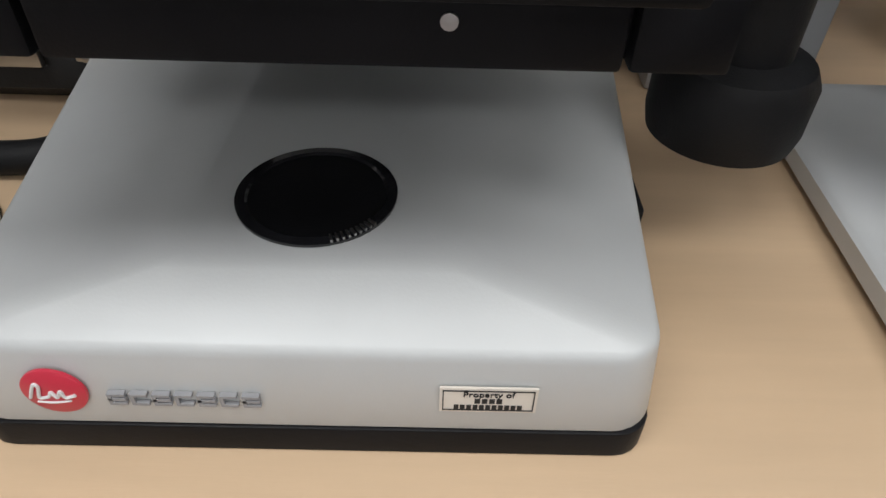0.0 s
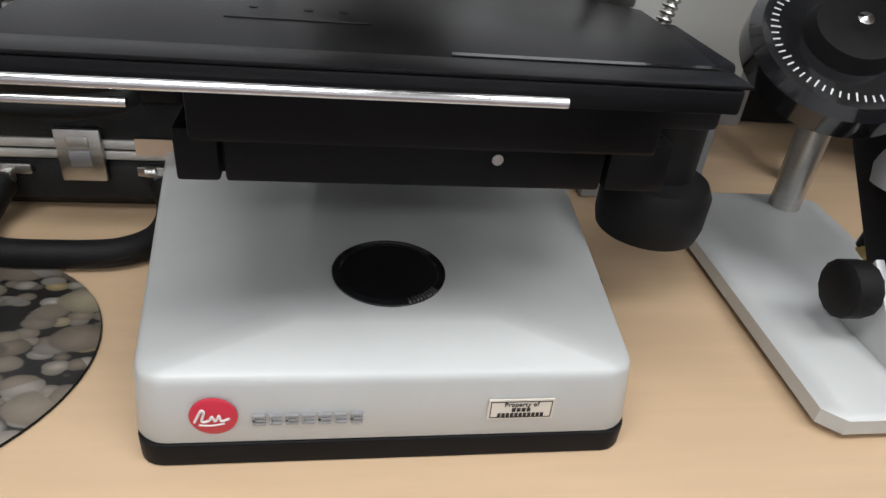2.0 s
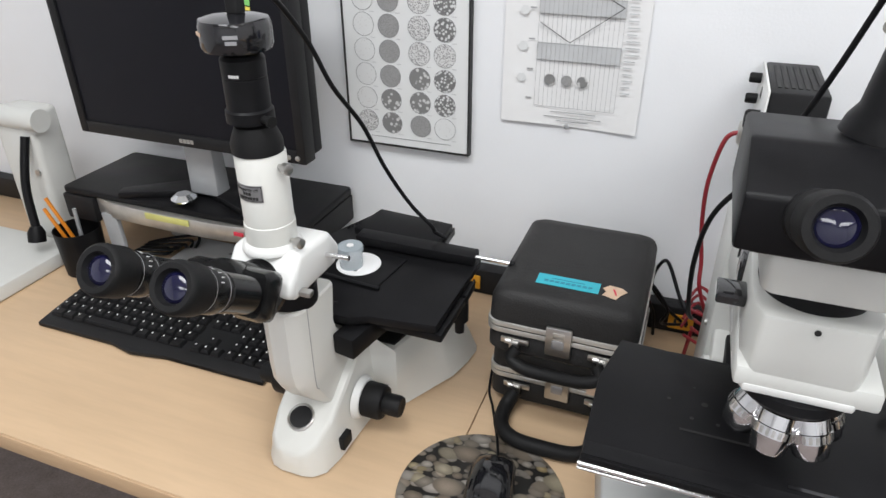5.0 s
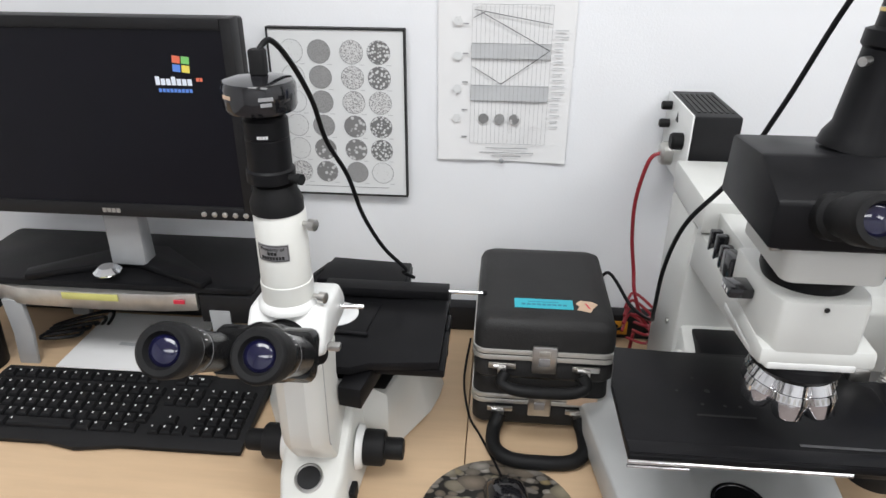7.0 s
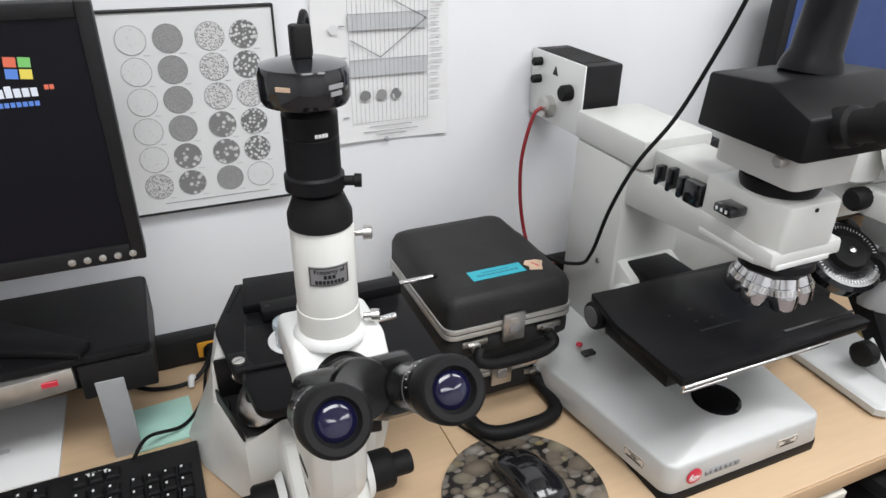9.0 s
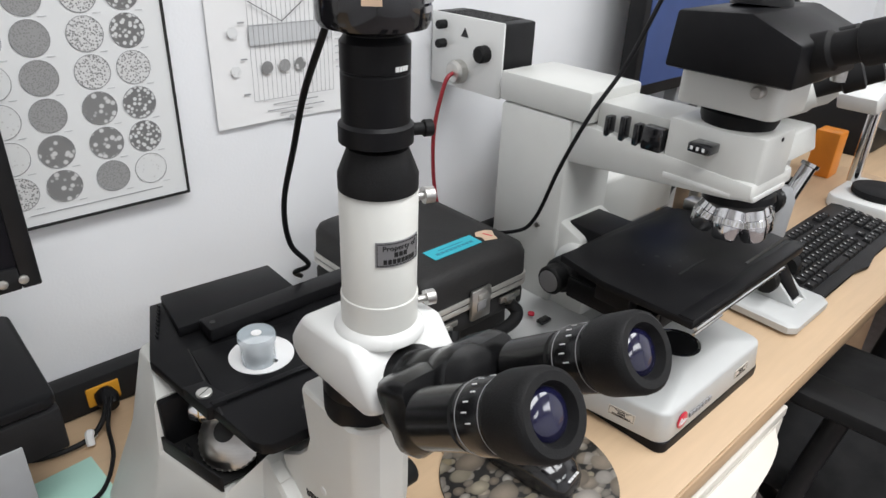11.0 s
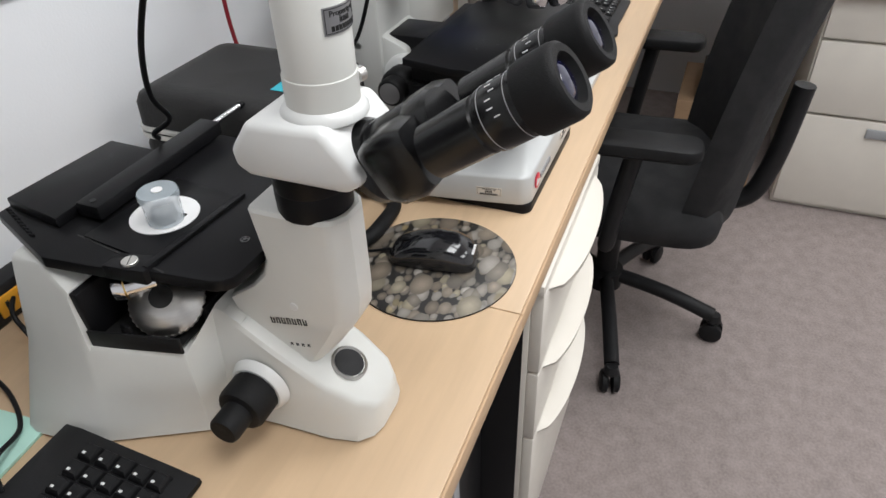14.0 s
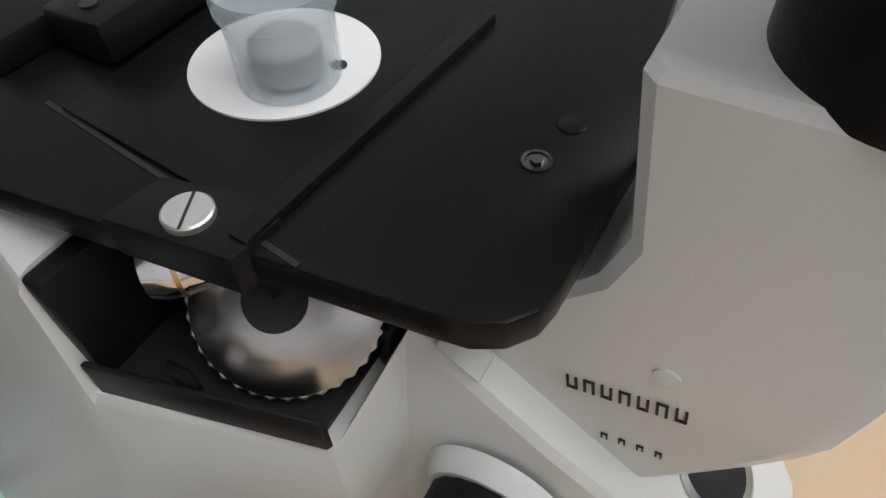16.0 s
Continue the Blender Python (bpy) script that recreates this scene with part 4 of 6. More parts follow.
# stage
S = 0.935
part("stage_plate", prism([(-0.5725, 0.205), (-0.5712, 0.196), (-0.5670, 0.188), (-0.5600, 0.1825), (-0.552, 0.181), (-0.462, 0.178), (-0.440, 0.19), (-0.352, 0.20), (-0.350, 0.374), (-0.415, 0.378), (-0.418, 0.452), (-0.556, 0.458), (-0.594, 0.36), (-0.588, 0.30), (-0.5775, 0.252)], "z", S - 0.012, S, 0.0014), "stage", inv, "large black stage plate")
part("stage_tab", prism([(-0.5835, 0.256), (-0.566, 0.2535), (-0.5615, 0.264), (-0.568, 0.294), (-0.588, 0.297)], "z", S - 0.012, S + 0.003, 0.0012), "black", inv)
part("tab_screw", join(lathe([(0.0072, 0), (0.0072, 0.002), (0.0066, 0.0025)], (-0.5765, 0.2755, S + 0.003), seg=28)), "alu", inv, "slotted bright screw")
part("screw_slot", turned(box(-0.0068, 0.0068, -0.0004, 0.0004, 0, 0.0003), pose(-0.5765, 0.2755, S + 0.0054, 0, 0, 25)), "ink", inv)
part("stage_insert", turned(box(-0.056, 0.056, -0.0425, 0.0425, 0, 0.002, 0.0006), pose(-0.508, 0.297, S + 0.0002, 0, 0, -7)), "stage", inv)
part("insert_step", turned(box(-0.070, 0.056, -0.0032, 0.0032, 0.0, 0.0042, 0.0008), pose(-0.508, 0.2530, S + 0.0002, 0, 0, -4.5)), "black", inv)
part("glass_disc", lathe([(0.0318, 0), (0.0318, 0.0008), (0.0313, 0.001)], (-0.507, 0.297, S + 0.0022), seg=56), "paper", inv, "white round stage insert")
part("disc_hole", lathe([(0.0028, 0), (0.0028, 0.0004)], (-0.5025, 0.2785, S + 0.0032), seg=18), "ink", inv)
for x, y, r in ((-0.513, 0.204, 0.0046),):
    part("stage_bolt", join(lathe([(r, 0), (r, 0.0006), (r * 0.75, 0.0008), (r * 0.7, 0.0003)], (x, y, S + 0.0001), seg=24), lathe([(r * 0.45, 0), (r * 0.45, 0.0012)], (x, y, S + 0.0001), seg=6)), "gloss", inv)
part("stage_plug", lathe([(0.0046, 0), (0.0046, 0.0004), (0.0042, 0.0006)], (-0.493, 0.201, S), seg=28), "stage", inv)
part("insert_gap", turned(box(-0.057, 0.057, -0.0009, 0.0009, 0, 0.0004), pose(-0.5665, 0.298, S + 0.0001, 0, 0, 81)), "ink", inv)
part("cross_bar", box(-0.536, -0.352, 0.345, 0.372, S + 0.003, S + 0.018, 0.002), "black", inv, "black cross travel bar")
part("cross_screw", lathe([(0.003, 0), (0.003, 0.0008)], (-0.528, 0.357, S + 0.0182), seg=14), "ink", inv)
part("rear_cover", prism([(-0.556, 0.378), (-0.42, 0.374), (-0.418, 0.442), (-0.545, 0.452)], "z", S + 0.0002, S + 0.012, 0.002), "black", inv)
for i in range(9):
    part("vent_fin", box(-0.574 + i * 0.003, -0.5725 + i * 0.003, 0.39 + i * 0.007, 0.396 + i * 0.007, S - 0.012, S + 0.003), "black", inv)
part("side_wing", box(-0.438, -0.346, 0.204, 0.295, S - 0.028, S - 0.016, 0.002), "black", inv)
part("under_wing", prism([(-0.475, 0.16), (-0.445, 0.155), (-0.43, 0.235), (-0.465, 0.245)], "z", S - 0.046, S - 0.0165, 0.002), "black", inv)
part("travel_rod", pipe([(-0.352, 0.356, S + 0.013), (-0.302, 0.356, S + 0.013)], 0.0032, 12), "chrome", inv, "bright travel rod")
part("rod_tip", lathe([(0.0042, 0), (0.0042, 0.006)], (-0.3025, 0.356, S + 0.013), (1, 0, 0), 12), "black", inv)
part("drive_shaft", lathe([(0.007, 0), (0.007, 0.02), (0.0125, 0.021), (0.0125, 0.052), (0.010, 0.055), (0.010, 0.075)], (-0.362, 0.318, S - 0.092), seg=28), "rubber", inv, "black hanging stage drive")
part("drive_block", box(-0.378, -0.346, 0.30, 0.34, S - 0.030, S - 0.016, 0.003), "black", inv)

# specimen jar
jar = thing("specimen_jar", (-0.514, 0.289, S + 0.0034), "clear plastic specimen mount standing on the stage", "jar")
jz = S + 0.0035
part("wall", lathe([(0.0160, 0), (0.0166, 0.001), (0.0170, 0.024), (0.0184, 0.025), (0.0186, 0.0290), (0.0176, 0.0315), (0.0, 0.0318)], (-0.514, 0.289, jz), seg=36), "clear", jar)
part("core", lathe([(0.0110, 0.0), (0.0115, 0.010), (0.0095, 0.012), (0.006, 0.013)], (-0.514, 0.289, jz + 0.002), seg=20), "inklight", jar)
part("cap_spot", lathe([(0.005, 0), (0.005, 0.0005)], (-0.514, 0.289, jz + 0.0320), seg=20), "paper", jar)

# camera cable to the stage
single("usb_cable", pipe([(UX - 0.001, 0.108, 1.330), (UX + 0.006, 0.124, 1.338), (UX + 0.014, 0.152, 1.314), (UX + 0.022, 0.188, 1.268), (UX + 0.024, 0.226, 1.212), (UX + 0.036, 0.268, 1.155), (UX + 0.044, 0.308, 1.085), (UX + 0.064, 0.338, 1.024), (UX + 0.092, 0.352, 0.985), (UX + 0.086, 0.372, 0.968), (UX + 0.100, 0.384, 0.953)], 0.0028, 10), "black", "black cable from the microscope camera", "cable")

# ---- stacked cases ----
def hard_case(x0, x1, y0, y1, z0, z1, rim, top, label):
    c = thing("hard_case", ((x0 + x1) / 2, (y0 + y1) / 2, z0), label, "case", group="stacked cases")
    part("bottom_shell", slab(x0, x1, y0, y1, z0, rim - 0.008, 0.018, 0.012), "leather", c)
    lid = []
    for z, d in ((rim + 0.008, 0.0), (z1 - 0.018, 0.001), (z1 - 0.008, 0.005), (z1 - 0.002, 0.014), (z1, 0.030)):
        lid.append([(x, y, z) for x, y in rounded(x0 + d, x1 - d, y0 + d, y1 - d, max(0.018 - d * 0.2, 0.004), 4)])
    part("lid", loft(lid), "leather", c, smooth=60)
    for za, zb, o in ((rim - 0.0085, rim - 0.0008, 0.002), (rim + 0.0008, rim + 0.0085, 0.002)):
        part("rim", slab(x0 - o, x1 + o, y0 - o, y1 + o, za, zb, 0.018, 0.001), "alu", c, "worn aluminium rim")
    part("rim_line", slab(x0 - 0.0005, x1 + 0.0005, y0 - 0.0005, y1 + 0.0005, rim - 0.001, rim + 0.001, 0.018, 0.0002), "ink", c)
    xm = (x0 + x1) / 2
    la = part("latch", box(xm - 0.017, xm + 0.017, y0 - 0.0075, y0 - 0.0015, rim - 0.025, rim + 0.019, 0.002), "steel", c, "steel latch")
    part("latch_slot", box(xm - 0.008, xm + 0.008, y0 - 0.0086, y0 - 0.0074, rim + 0.004, rim + 0.013, 0.001), "alu", la)
    part("latch_slot", box(xm - 0.008, xm + 0.008, y0 - 0.0086, y0 - 0.0074, rim - 0.012, rim + 0.001, 0.001), "label", la)
    for s in (-1, 1):
        b = xm + s * 0.058
        part("handle_bracket", join(box(b - 0.019, b + 0.019, y0 - 0.005, y0 - 0.001, rim - 0.021, rim - 0.0125, 0.001), lathe([(0.004, 0), (0.004, 0.008)], (b - 0.012, y0 - 0.006, rim - 0.0165), (1, 0, 0), 10), box(b - 0.006, b + 0.006, y0 - 0.010, y0 - 0.002, rim - 0.028, rim - 0.016, 0.001)), "steel", c)
    return c, xm


cx0, cx1 = -0.312, -0.113
low, xm = hard_case(cx0, cx1, 0.310, 0.545, T + 0.001, 0.845, 0.796, True, "black leatherette hard case with aluminium rim under another")
part("handle", pipe([(xm - 0.058, 0.302, 0.772), (xm - 0.066, 0.285, 0.757), (xm - 0.064, 0.252, T + 0.013), (xm - 0.042, 0.232, T + 0.0115), (xm, 0.228, T + 0.0115), (xm + 0.042, 0.232, T + 0.0115), (xm + 0.064, 0.252, T + 0.013), (xm + 0.066, 0.285, 0.757), (xm + 0.058, 0.302, 0.772)], 0.0105, 14), "rubber", low, "thick black carrying handle")
part("tan_tag", turned(box(-0.022, 0.022, -0.0004, 0.0004, -0.007, 0.007), pose(xm + 0.062, 0.3068, 0.800)), "tan", low)
upp, xm = hard_case(cx0 + 0.001, cx1 - 0.002, 0.283, 0.520, 0.8455, 0.950, 0.894, True, "black leatherette hard case with turquoise label, lying on another")
part("handle", pipe([(xm - 0.052, 0.272, 0.872), (xm - 0.058, 0.264, 0.860), (xm - 0.04, 0.258, 0.853), (xm, 0.257, 0.851), (xm + 0.04, 0.258, 0.853), (xm + 0.058, 0.264, 0.860), (xm + 0.052, 0.272, 0.872)], 0.0085, 12), "rubber", upp, "black handle hanging down")
bl = part("turquoise_label", turned(box(-0.041, 0.041, -0.0125, 0.0125, 0, 0.0006), pose(-0.216, 0.330, 0.9503, 0, 0, 0)), "blue", upp, "turquoise printed label")
for i in range(9):
    part("word_bar", box(-0.247 + i * 0.0072, -0.2415 + i * 0.0072, 0.325, 0.3295, 0.9508, 0.9511), "bluedk", bl)
part("word_bar", box(-0.238, -0.195, 0.3335, 0.3352, 0.9508, 0.9511), "bluedk", bl)
tg = part("torn_tag", prism([(-0.170, 0.318), (-0.152, 0.312), (-0.148, 0.322), (-0.140, 0.334), (-0.148, 0.341), (-0.164, 0.343), (-0.171, 0.334), (-0.166, 0.327)], "z", 0.9502, 0.9509), "tan", upp, "torn tan paper tag")
part("red_mark", turned(box(-0.0012, 0.0012, -0.007, 0.007, 0, 0.0003), pose(-0.155, 0.328, 0.951, 0, 0, 20)), "red", tg)
# ---- mouse and pad ----
PX, PY = -0.267, 0.131
pad = thing("mouse_pad", (PX, PY, T), "round mouse pad printed with grey river pebbles", "mouse pad")
part("rubber_backing", lathe([(0.1050, 0), (0.1062, 0.0006), (0.1062, 0.0016), (0.1050, 0.0019)], (PX, PY, T), seg=72), "rubber", pad, "thin black rubber backing")
part("printed_cloth", lathe([(0.1056, 0.0019), (0.1059, 0.0024), (0.1050, 0.0030), (0.0, 0.0030)], (PX, PY, T), seg=72), "pebble", pad)
ms = thing("computer_mouse", (-0.256, 0.135, T + 0.003), "glossy black computer mouse on the pebble pad", "mouse")
rg = []
for u, w, h in ((-0.057, 0.012, 0.010), (-0.054, 0.021, 0.018), (-0.045, 0.027, 0.028), (-0.028, 0.030, 0.036), (-0.005, 0.030, 0.039), (0.020, 0.029, 0.035), (0.040, 0.028, 0.026), (0.052, 0.024, 0.018), (0.057, 0.015, 0.011)):
    rg.append([Vector((w * x, u, T + 0.004 + h * z)) for x, z in ((-0.92, 0), (-1, 0.25), (-0.98, 0.55), (-0.80, 0.82), (-0.45, 0.96), (0, 1.0), (0.45, 0.96), (0.80, 0.82), (0.98, 0.55), (1, 0.25), (0.92, 0))])
MR = Matrix.Translation((-0.256, 0.135, 0)) @ pose(0, 0, 0, 0, 0, 9)
part("shell", turned(loft(rg), MR), "gloss", ms, smooth=70)
part("wheel", turned(lathe([(0.009, -0.004), (0.010, -0.003), (0.010, 0.003), (0.009, 0.004)], (0, 0.034, T + 0.026), (1, 0, 0), 24), MR), "rubber", ms)
for i in range(4):
    part("logo_bar", turned(box(-0.0105 + i * 0.0056, -0.0062 + i * 0.0056, -0.0565, -0.0535, T + 0.0225, T + 0.0232), MR @ pose(0, 0.0022, 0.002)), "whiteink", ms)
single("mouse_cable", pipe([(-0.263, 0.192, T + 0.010), (-0.272, 0.222, T + 0.005), (-0.285, 0.255, T + 0.003), (-0.30, 0.29, T + 0.003), (-0.317, 0.33, T + 0.003), (-0.330, 0.42, T + 0.003), (-0.325, 0.54, T + 0.003)], 0.0019, 8), "black", "thin black mouse cable on the desk", "cable")


# ---- keyboards ----
def keyboard(x0, x1, y0, y1, turn_z, label):
    kb = thing("keyboard", ((x0 + x1) / 2, (y0 + y1) / 2, T), label, "keyboard", group="keyboards")
    w, d = x1 - x0, y1 - y0
    C = pose((x0 + x1) / 2, (y0 + y1) / 2, T, 0, 0, turn_z)
    tray = prism([(-d / 2, 0.002), (-d / 2, 0.010), (-d / 2 + 0.03, 0.014), (d / 2 - 0.02, 0.024), (d / 2, 0.022), (d / 2, 0.002)], "x", -w / 2, w / 2, 0.002)
    part("tray", turned(tray, C), "darkplastic", kb)
    part("front_lip", turned(prism([(-w / 2 + 0.002, -d / 2), (-w * 0.15, -d / 2), (-0.02, -d / 2 - 0.010), (w * 0.1, -d / 2), (w / 2 - 0.002, -d / 2), (w / 2 - 0.002, -d / 2 + 0.003), (-w / 2 + 0.002, -d / 2 + 0.003)], "z", 0.003, 0.010, 0.001), C), "darkplastic", kb)
    base = [(-0.008, -0.008), (0.008, -0.008), (0.008, 0.008), (-0.008, 0.008)]
    made = {}

    def key(u, v, kw):
        tag = round(kw, 4)
        if tag not in made:
            b = loft([[(kw / 2 * sx, 0.0083 * sy, 0) for sx, sy in ((-1, -1), (1, -1), (1, 1), (-1, 1))], [((kw / 2 - 0.001) * sx, 0.0073 * sy, 0.004) for sx, sy in ((-1, -1), (1, -1), (1, 1), (-1, 1))], [((kw / 2 - 0.0026) * sx, 0.0060 * sy + 0.0005, 0.0066) for sx, sy in ((-1, -1), (1, -1), (1, 1), (-1, 1))]])
            me = bpy.data.meshes.new("key")
            b.to_mesh(me)
            b.free()
            me.materials.append(M["key"])
            # a printed legend on the cap
            g = bmesh.new()
            g.from_mesh(me)
            me.materials.append(M["whiteink"])
            q = [g.verts.new(p) for p in ((-kw / 2 + 0.0038, 0.001, 0.0069), (-kw / 2 + 0.0064, 0.001, 0.0069), (-kw / 2 + 0.0064, 0.0045, 0.0069), (-kw / 2 + 0.0038, 0.0045, 0.0069))]
            f = g.faces.new(q)
            f.material_index = 1
            g.to_mesh(me)
            g.free()
            made[tag] = me
        o = new("key", made[tag])
        o.parent = kb
        z = 0.0138 + (v + d / 2 - 0.03) * (0.010 / (d - 0.05))
        m = C @ pose(u, v, z, 5, 0, 0)
        m.translation -= kb.location
        o.matrix_basis = m

    pitch = 0.0188
    u0 = -w / 2 + 0.018
    for r in range(6):
        v = -d / 2 + 0.030 + r * 0.0192 + (0.006 if r == 5 else 0)
        if r == 0:
            for u, kw in ((0.004, 0.023), (0.028, 0.021), (0.051, 0.021), (0.116, 0.104), (0.184, 0.021), (0.207, 0.021), (0.230, 0.021), (0.254, 0.023)):
                key(u0 + u, v, kw)
        else:
            for i in range(15 if r < 5 else 14):
                key(u0 + 0.0015 * (r % 3) + i * pitch, v, 0.0172)
        for i in range(3):
            if r in (3, 4, 5) or (r == 0) or (r == 1 and i == 1):
                key(u0 + 0.292 + i * pitch, v, 0.0172)
        for i in range(4):
            if r < 5:
                key(u0 + 0.356 + i * pitch, v, 0.0172)
    for i in range(4):
        part("logo_bar", turned(box(w / 2 - 0.135 + i * 0.007, w / 2 - 0.130 + i * 0.007, d / 2 - 0.018, d / 2 - 0.012, 0.0242, 0.0247), C), "whiteink", kb)
    return kb


keyboard(-1.090, -0.640, 0.208, 0.365, 0.5, "black full-size keyboard in front of the monitor stand")
keyboard(0.432, 0.880, 0.062, 0.215, 0.0, "black full-size keyboard beside a stereo microscope")

# ---- monitor on its stand ----
mon = thing("monitor", (-0.885, 0.45, 0.908), "black widescreen monitor showing a dark screen saver", "monitor")
MX0, MX1, MZ0, MZ1, MY = -1.115, -0.655, 1.018, 1.316, 0.418
part("bezel", join(box(MX0, MX0 + 0.016, MY, MY + 0.03, MZ0, MZ1, 0.002), box(MX1 - 0.016, MX1, MY, MY + 0.03, MZ0, MZ1, 0.002), box(MX0 + 0.016, MX1 - 0.016, MY, MY + 0.03, MZ1 - 0.016, MZ1, 0.002), box(MX0 + 0.016, MX1 - 0.016, MY, MY + 0.03, MZ0, MZ0 + 0.022, 0.002)), "darkplastic", mon, "matt black bezel")
part("back_shell", slab(MX0 + 0.004, MX1 - 0.004, MY + 0.0302, MY + 0.066, MZ0 + 0.004, MZ1 - 0.004, 0.012, 0.004), "darkplastic", mon)
scr = part("screen", box(MX0 + 0.0155, MX1 - 0.0155, MY + 0.004, MY + 0.02, MZ0 + 0.0215, MZ1 - 0.0155), "screen", mon, "dark glossy screen")
lx, lz = -0.742, 1.242
for i, (dx, dz, g) in enumerate(((0, 0, "glow_b"), (0.013, -0.001, "glow_y"), (0.001, 0.012, "glow_r"), (0.014, 0.011, "glow_g"))):
    part("screen_mark", turned(box(-0.0056, 0.0056, -0.0003, 0.0003, -0.005, 0.005), pose(lx + dx, MY + 0.0036, lz + dz + 0.006, 0, 6, 0)), g, scr)
for i in range(7):
    part("screen_mark", box(lx - 0.034 + i * 0.0078, lx - 0.034 + i * 0.0078 + 0.0062, MY + 0.0033, MY + 0.0038, lz - 0.018, lz - 0.009 + (0.003 if i in (0, 3) else 0)), "glow_w", scr)
for i in range(9):
    part("screen_mark", box(lx - 0.031 + i * 0.0056, lx - 0.031 + i * 0.0056 + 0.0042, MY + 0.0033, MY + 0.0038, lz - 0.028, lz - 0.023), "glow_b", scr)
for i in range(2):
    part("screen_mark", box(lx + 0.026 + i * 0.005, lx + 0.030 + i * 0.005, MY + 0.0033, MY + 0.0038, lz - 0.012, lz - 0.007), "glow_r", scr)
for i in range(5):
    part("button", lathe([(0.0042, 0), (0.0042, 0.002), (0.003, 0.0026)], (-0.735 + i * 0.0165, MY, MZ0 + 0.010), (0, -1, 0), 16), "alu", mon)
for i in range(4):
    part("logo_bar", box(-0.898 + i * 0.0075, -0.892 + i * 0.0075, MY - 0.0008, MY + 0.0004, MZ0 + 0.007, MZ0 + 0.014), "alu", mon)
part("neck", prism([(0.448, 0.915), (0.452, 1.05), (0.478, 1.05), (0.485, 0.915)], "x", -0.925, -0.865, 0.004), "greyplastic", mon, "grey neck")
part("foot", prism([(-0.905, 0.46), (-1.045, 0.395), (-1.055, 0.42), (-0.93, 0.52), (-0.86, 0.52), (-0.74, 0.42), (-0.75, 0.395), (-0.885, 0.455)], "z", 0.906, 0.918, 0.003), "black", mon, "black winged foot")

st = thing("monitor_stand", (-0.93, 0.5, T), "black monitor stand with silver drawer front and grey legs", "monitor stand")
part("top_board", slab(-1.19, -0.672, 0.402, 0.592, 0.893, 0.906, 0.012, 0.003), "black", st)
part("drawer_box", box(-1.11, -0.762, 0.412, 0.585, 0.868, 0.8925, 0.002), "darkplastic", st)
dr = part("drawer_front", prism([(-1.115, 0.408), (-1.06, 0.394), (-0.94, 0.390), (-0.82, 0.394), (-0.765, 0.402), (-0.765, 0.411), (-1.115, 0.411)], "z", 0.862, 0.8935, 0.002), "alu", st, "silver mesh drawer front")
part("drawer_label", box(-0.985, -0.89, 0.3885, 0.391, 0.880, 0.892, 0.001), "yellow", dr, "translucent yellow strip")
part("red_print", box(-0.80, -0.782, 0.394, 0.397, 0.878, 0.884), "red", dr)
part("side_box", box(-0.760, -0.672, 0.400, 0.588, 0.842, 0.8925, 0.003), "darkplastic", st)
part("side_box", box(-1.19, -1.118, 0.400, 0.588, 0.842, 0.8925, 0.003), "darkplastic", st)
for x in (-1.085, -0.728):
    part("leg", prism([(0.398, 0.866), (0.402, 0.80), (0.396, T), (0.402, T), (0.410, 0.80), (0.408, 0.866)], "x", x - 0.017, x + 0.017, 0.001), "greyplastic", st, "grey curved leg")
    part("leg", box(x - 0.017, x + 0.017, 0.555, 0.568, T, 0.866, 0.001), "greyplastic", st)
gem = thing("glass_gem", (-0.915, 0.418, 0.906), "cut clear glass gem on the monitor stand", "ornament")
part("gem", lathe([(0.002, 0), (0.021, 0.011), (0.0225, 0.014), (0.013, 0.022), (0, 0.022)], (-0.915, 0.418, 0.9062), seg=12), "crystal", gem, smooth=5)
single("manual", box(-1.03, -0.812, 0.385, 0.560, T, T + 0.006, 0.001), "paper", "white printed booklet under the monitor stand", "booklet")
bk = bpy.data.objects["manual"]
part("print_bar", box(-0.955, -0.875, 0.455, 0.464, T + 0.006, T + 0.0064), "inklight", bk)
part("print_bar", box(-0.93, -0.905, 0.52, 0.526, T + 0.006, T + 0.0064), "inkgrey", bk)
single("sticky_note", turned(box(-0.042, 0.042, -0.045, 0.045, 0, 0.004, 0.0005), pose(-0.683, 0.442, T, 0, 0, 4)), "mint", "mint green paper note pad on the desk", "note pad")
single("power_lead", pipe([(-0.592, 0.565, T + 0.03), (-0.60, 0.54, T + 0.03), (-0.615, 0.51, T + 0.02), (-0.625, 0.47, T + 0.006), (-0.655, 0.42, T + 0.008), (-0.70, 0.39, T + 0.028), (-0.72, 0.36, T + 0.022)], 0.0026, 8), "black", "black lead plugged into the outlet", "cable")
single("grey_plug_lead", join(pipe([(-0.60, 0.562, T + 0.035), (-0.612, 0.53, T + 0.022), (-0.64, 0.515, T + 0.008), (-0.69, 0.52, T + 0.006), (-0.73, 0.55, T + 0.006)], 0.0035, 8), lathe([(0.012, 0), (0.014, 0.012), (0.008, 0.026)], (-0.600, 0.568, T + 0.026), (0.1, -1, -0.25), 16)), "black", "black power plug and lead by the raceway", "cable")
single("white_tie", pipe([(-0.638, 0.508, T + 0.004), (-0.636, 0.515, T + 0.016), (-0.630, 0.522, T + 0.006)], 0.005, 8), "paper", "white twist tie on a cable", "cable tie")
single("stage_power_lead", pipe([(-0.525, 0.566, T + 0.03), (-0.545, 0.545, T + 0.026), (-0.552, 0.52, T + 0.004), (-0.57, 0.47, T + 0.003)], 0.003, 8), "black", "black lead behind the inverted microscope", "cable")
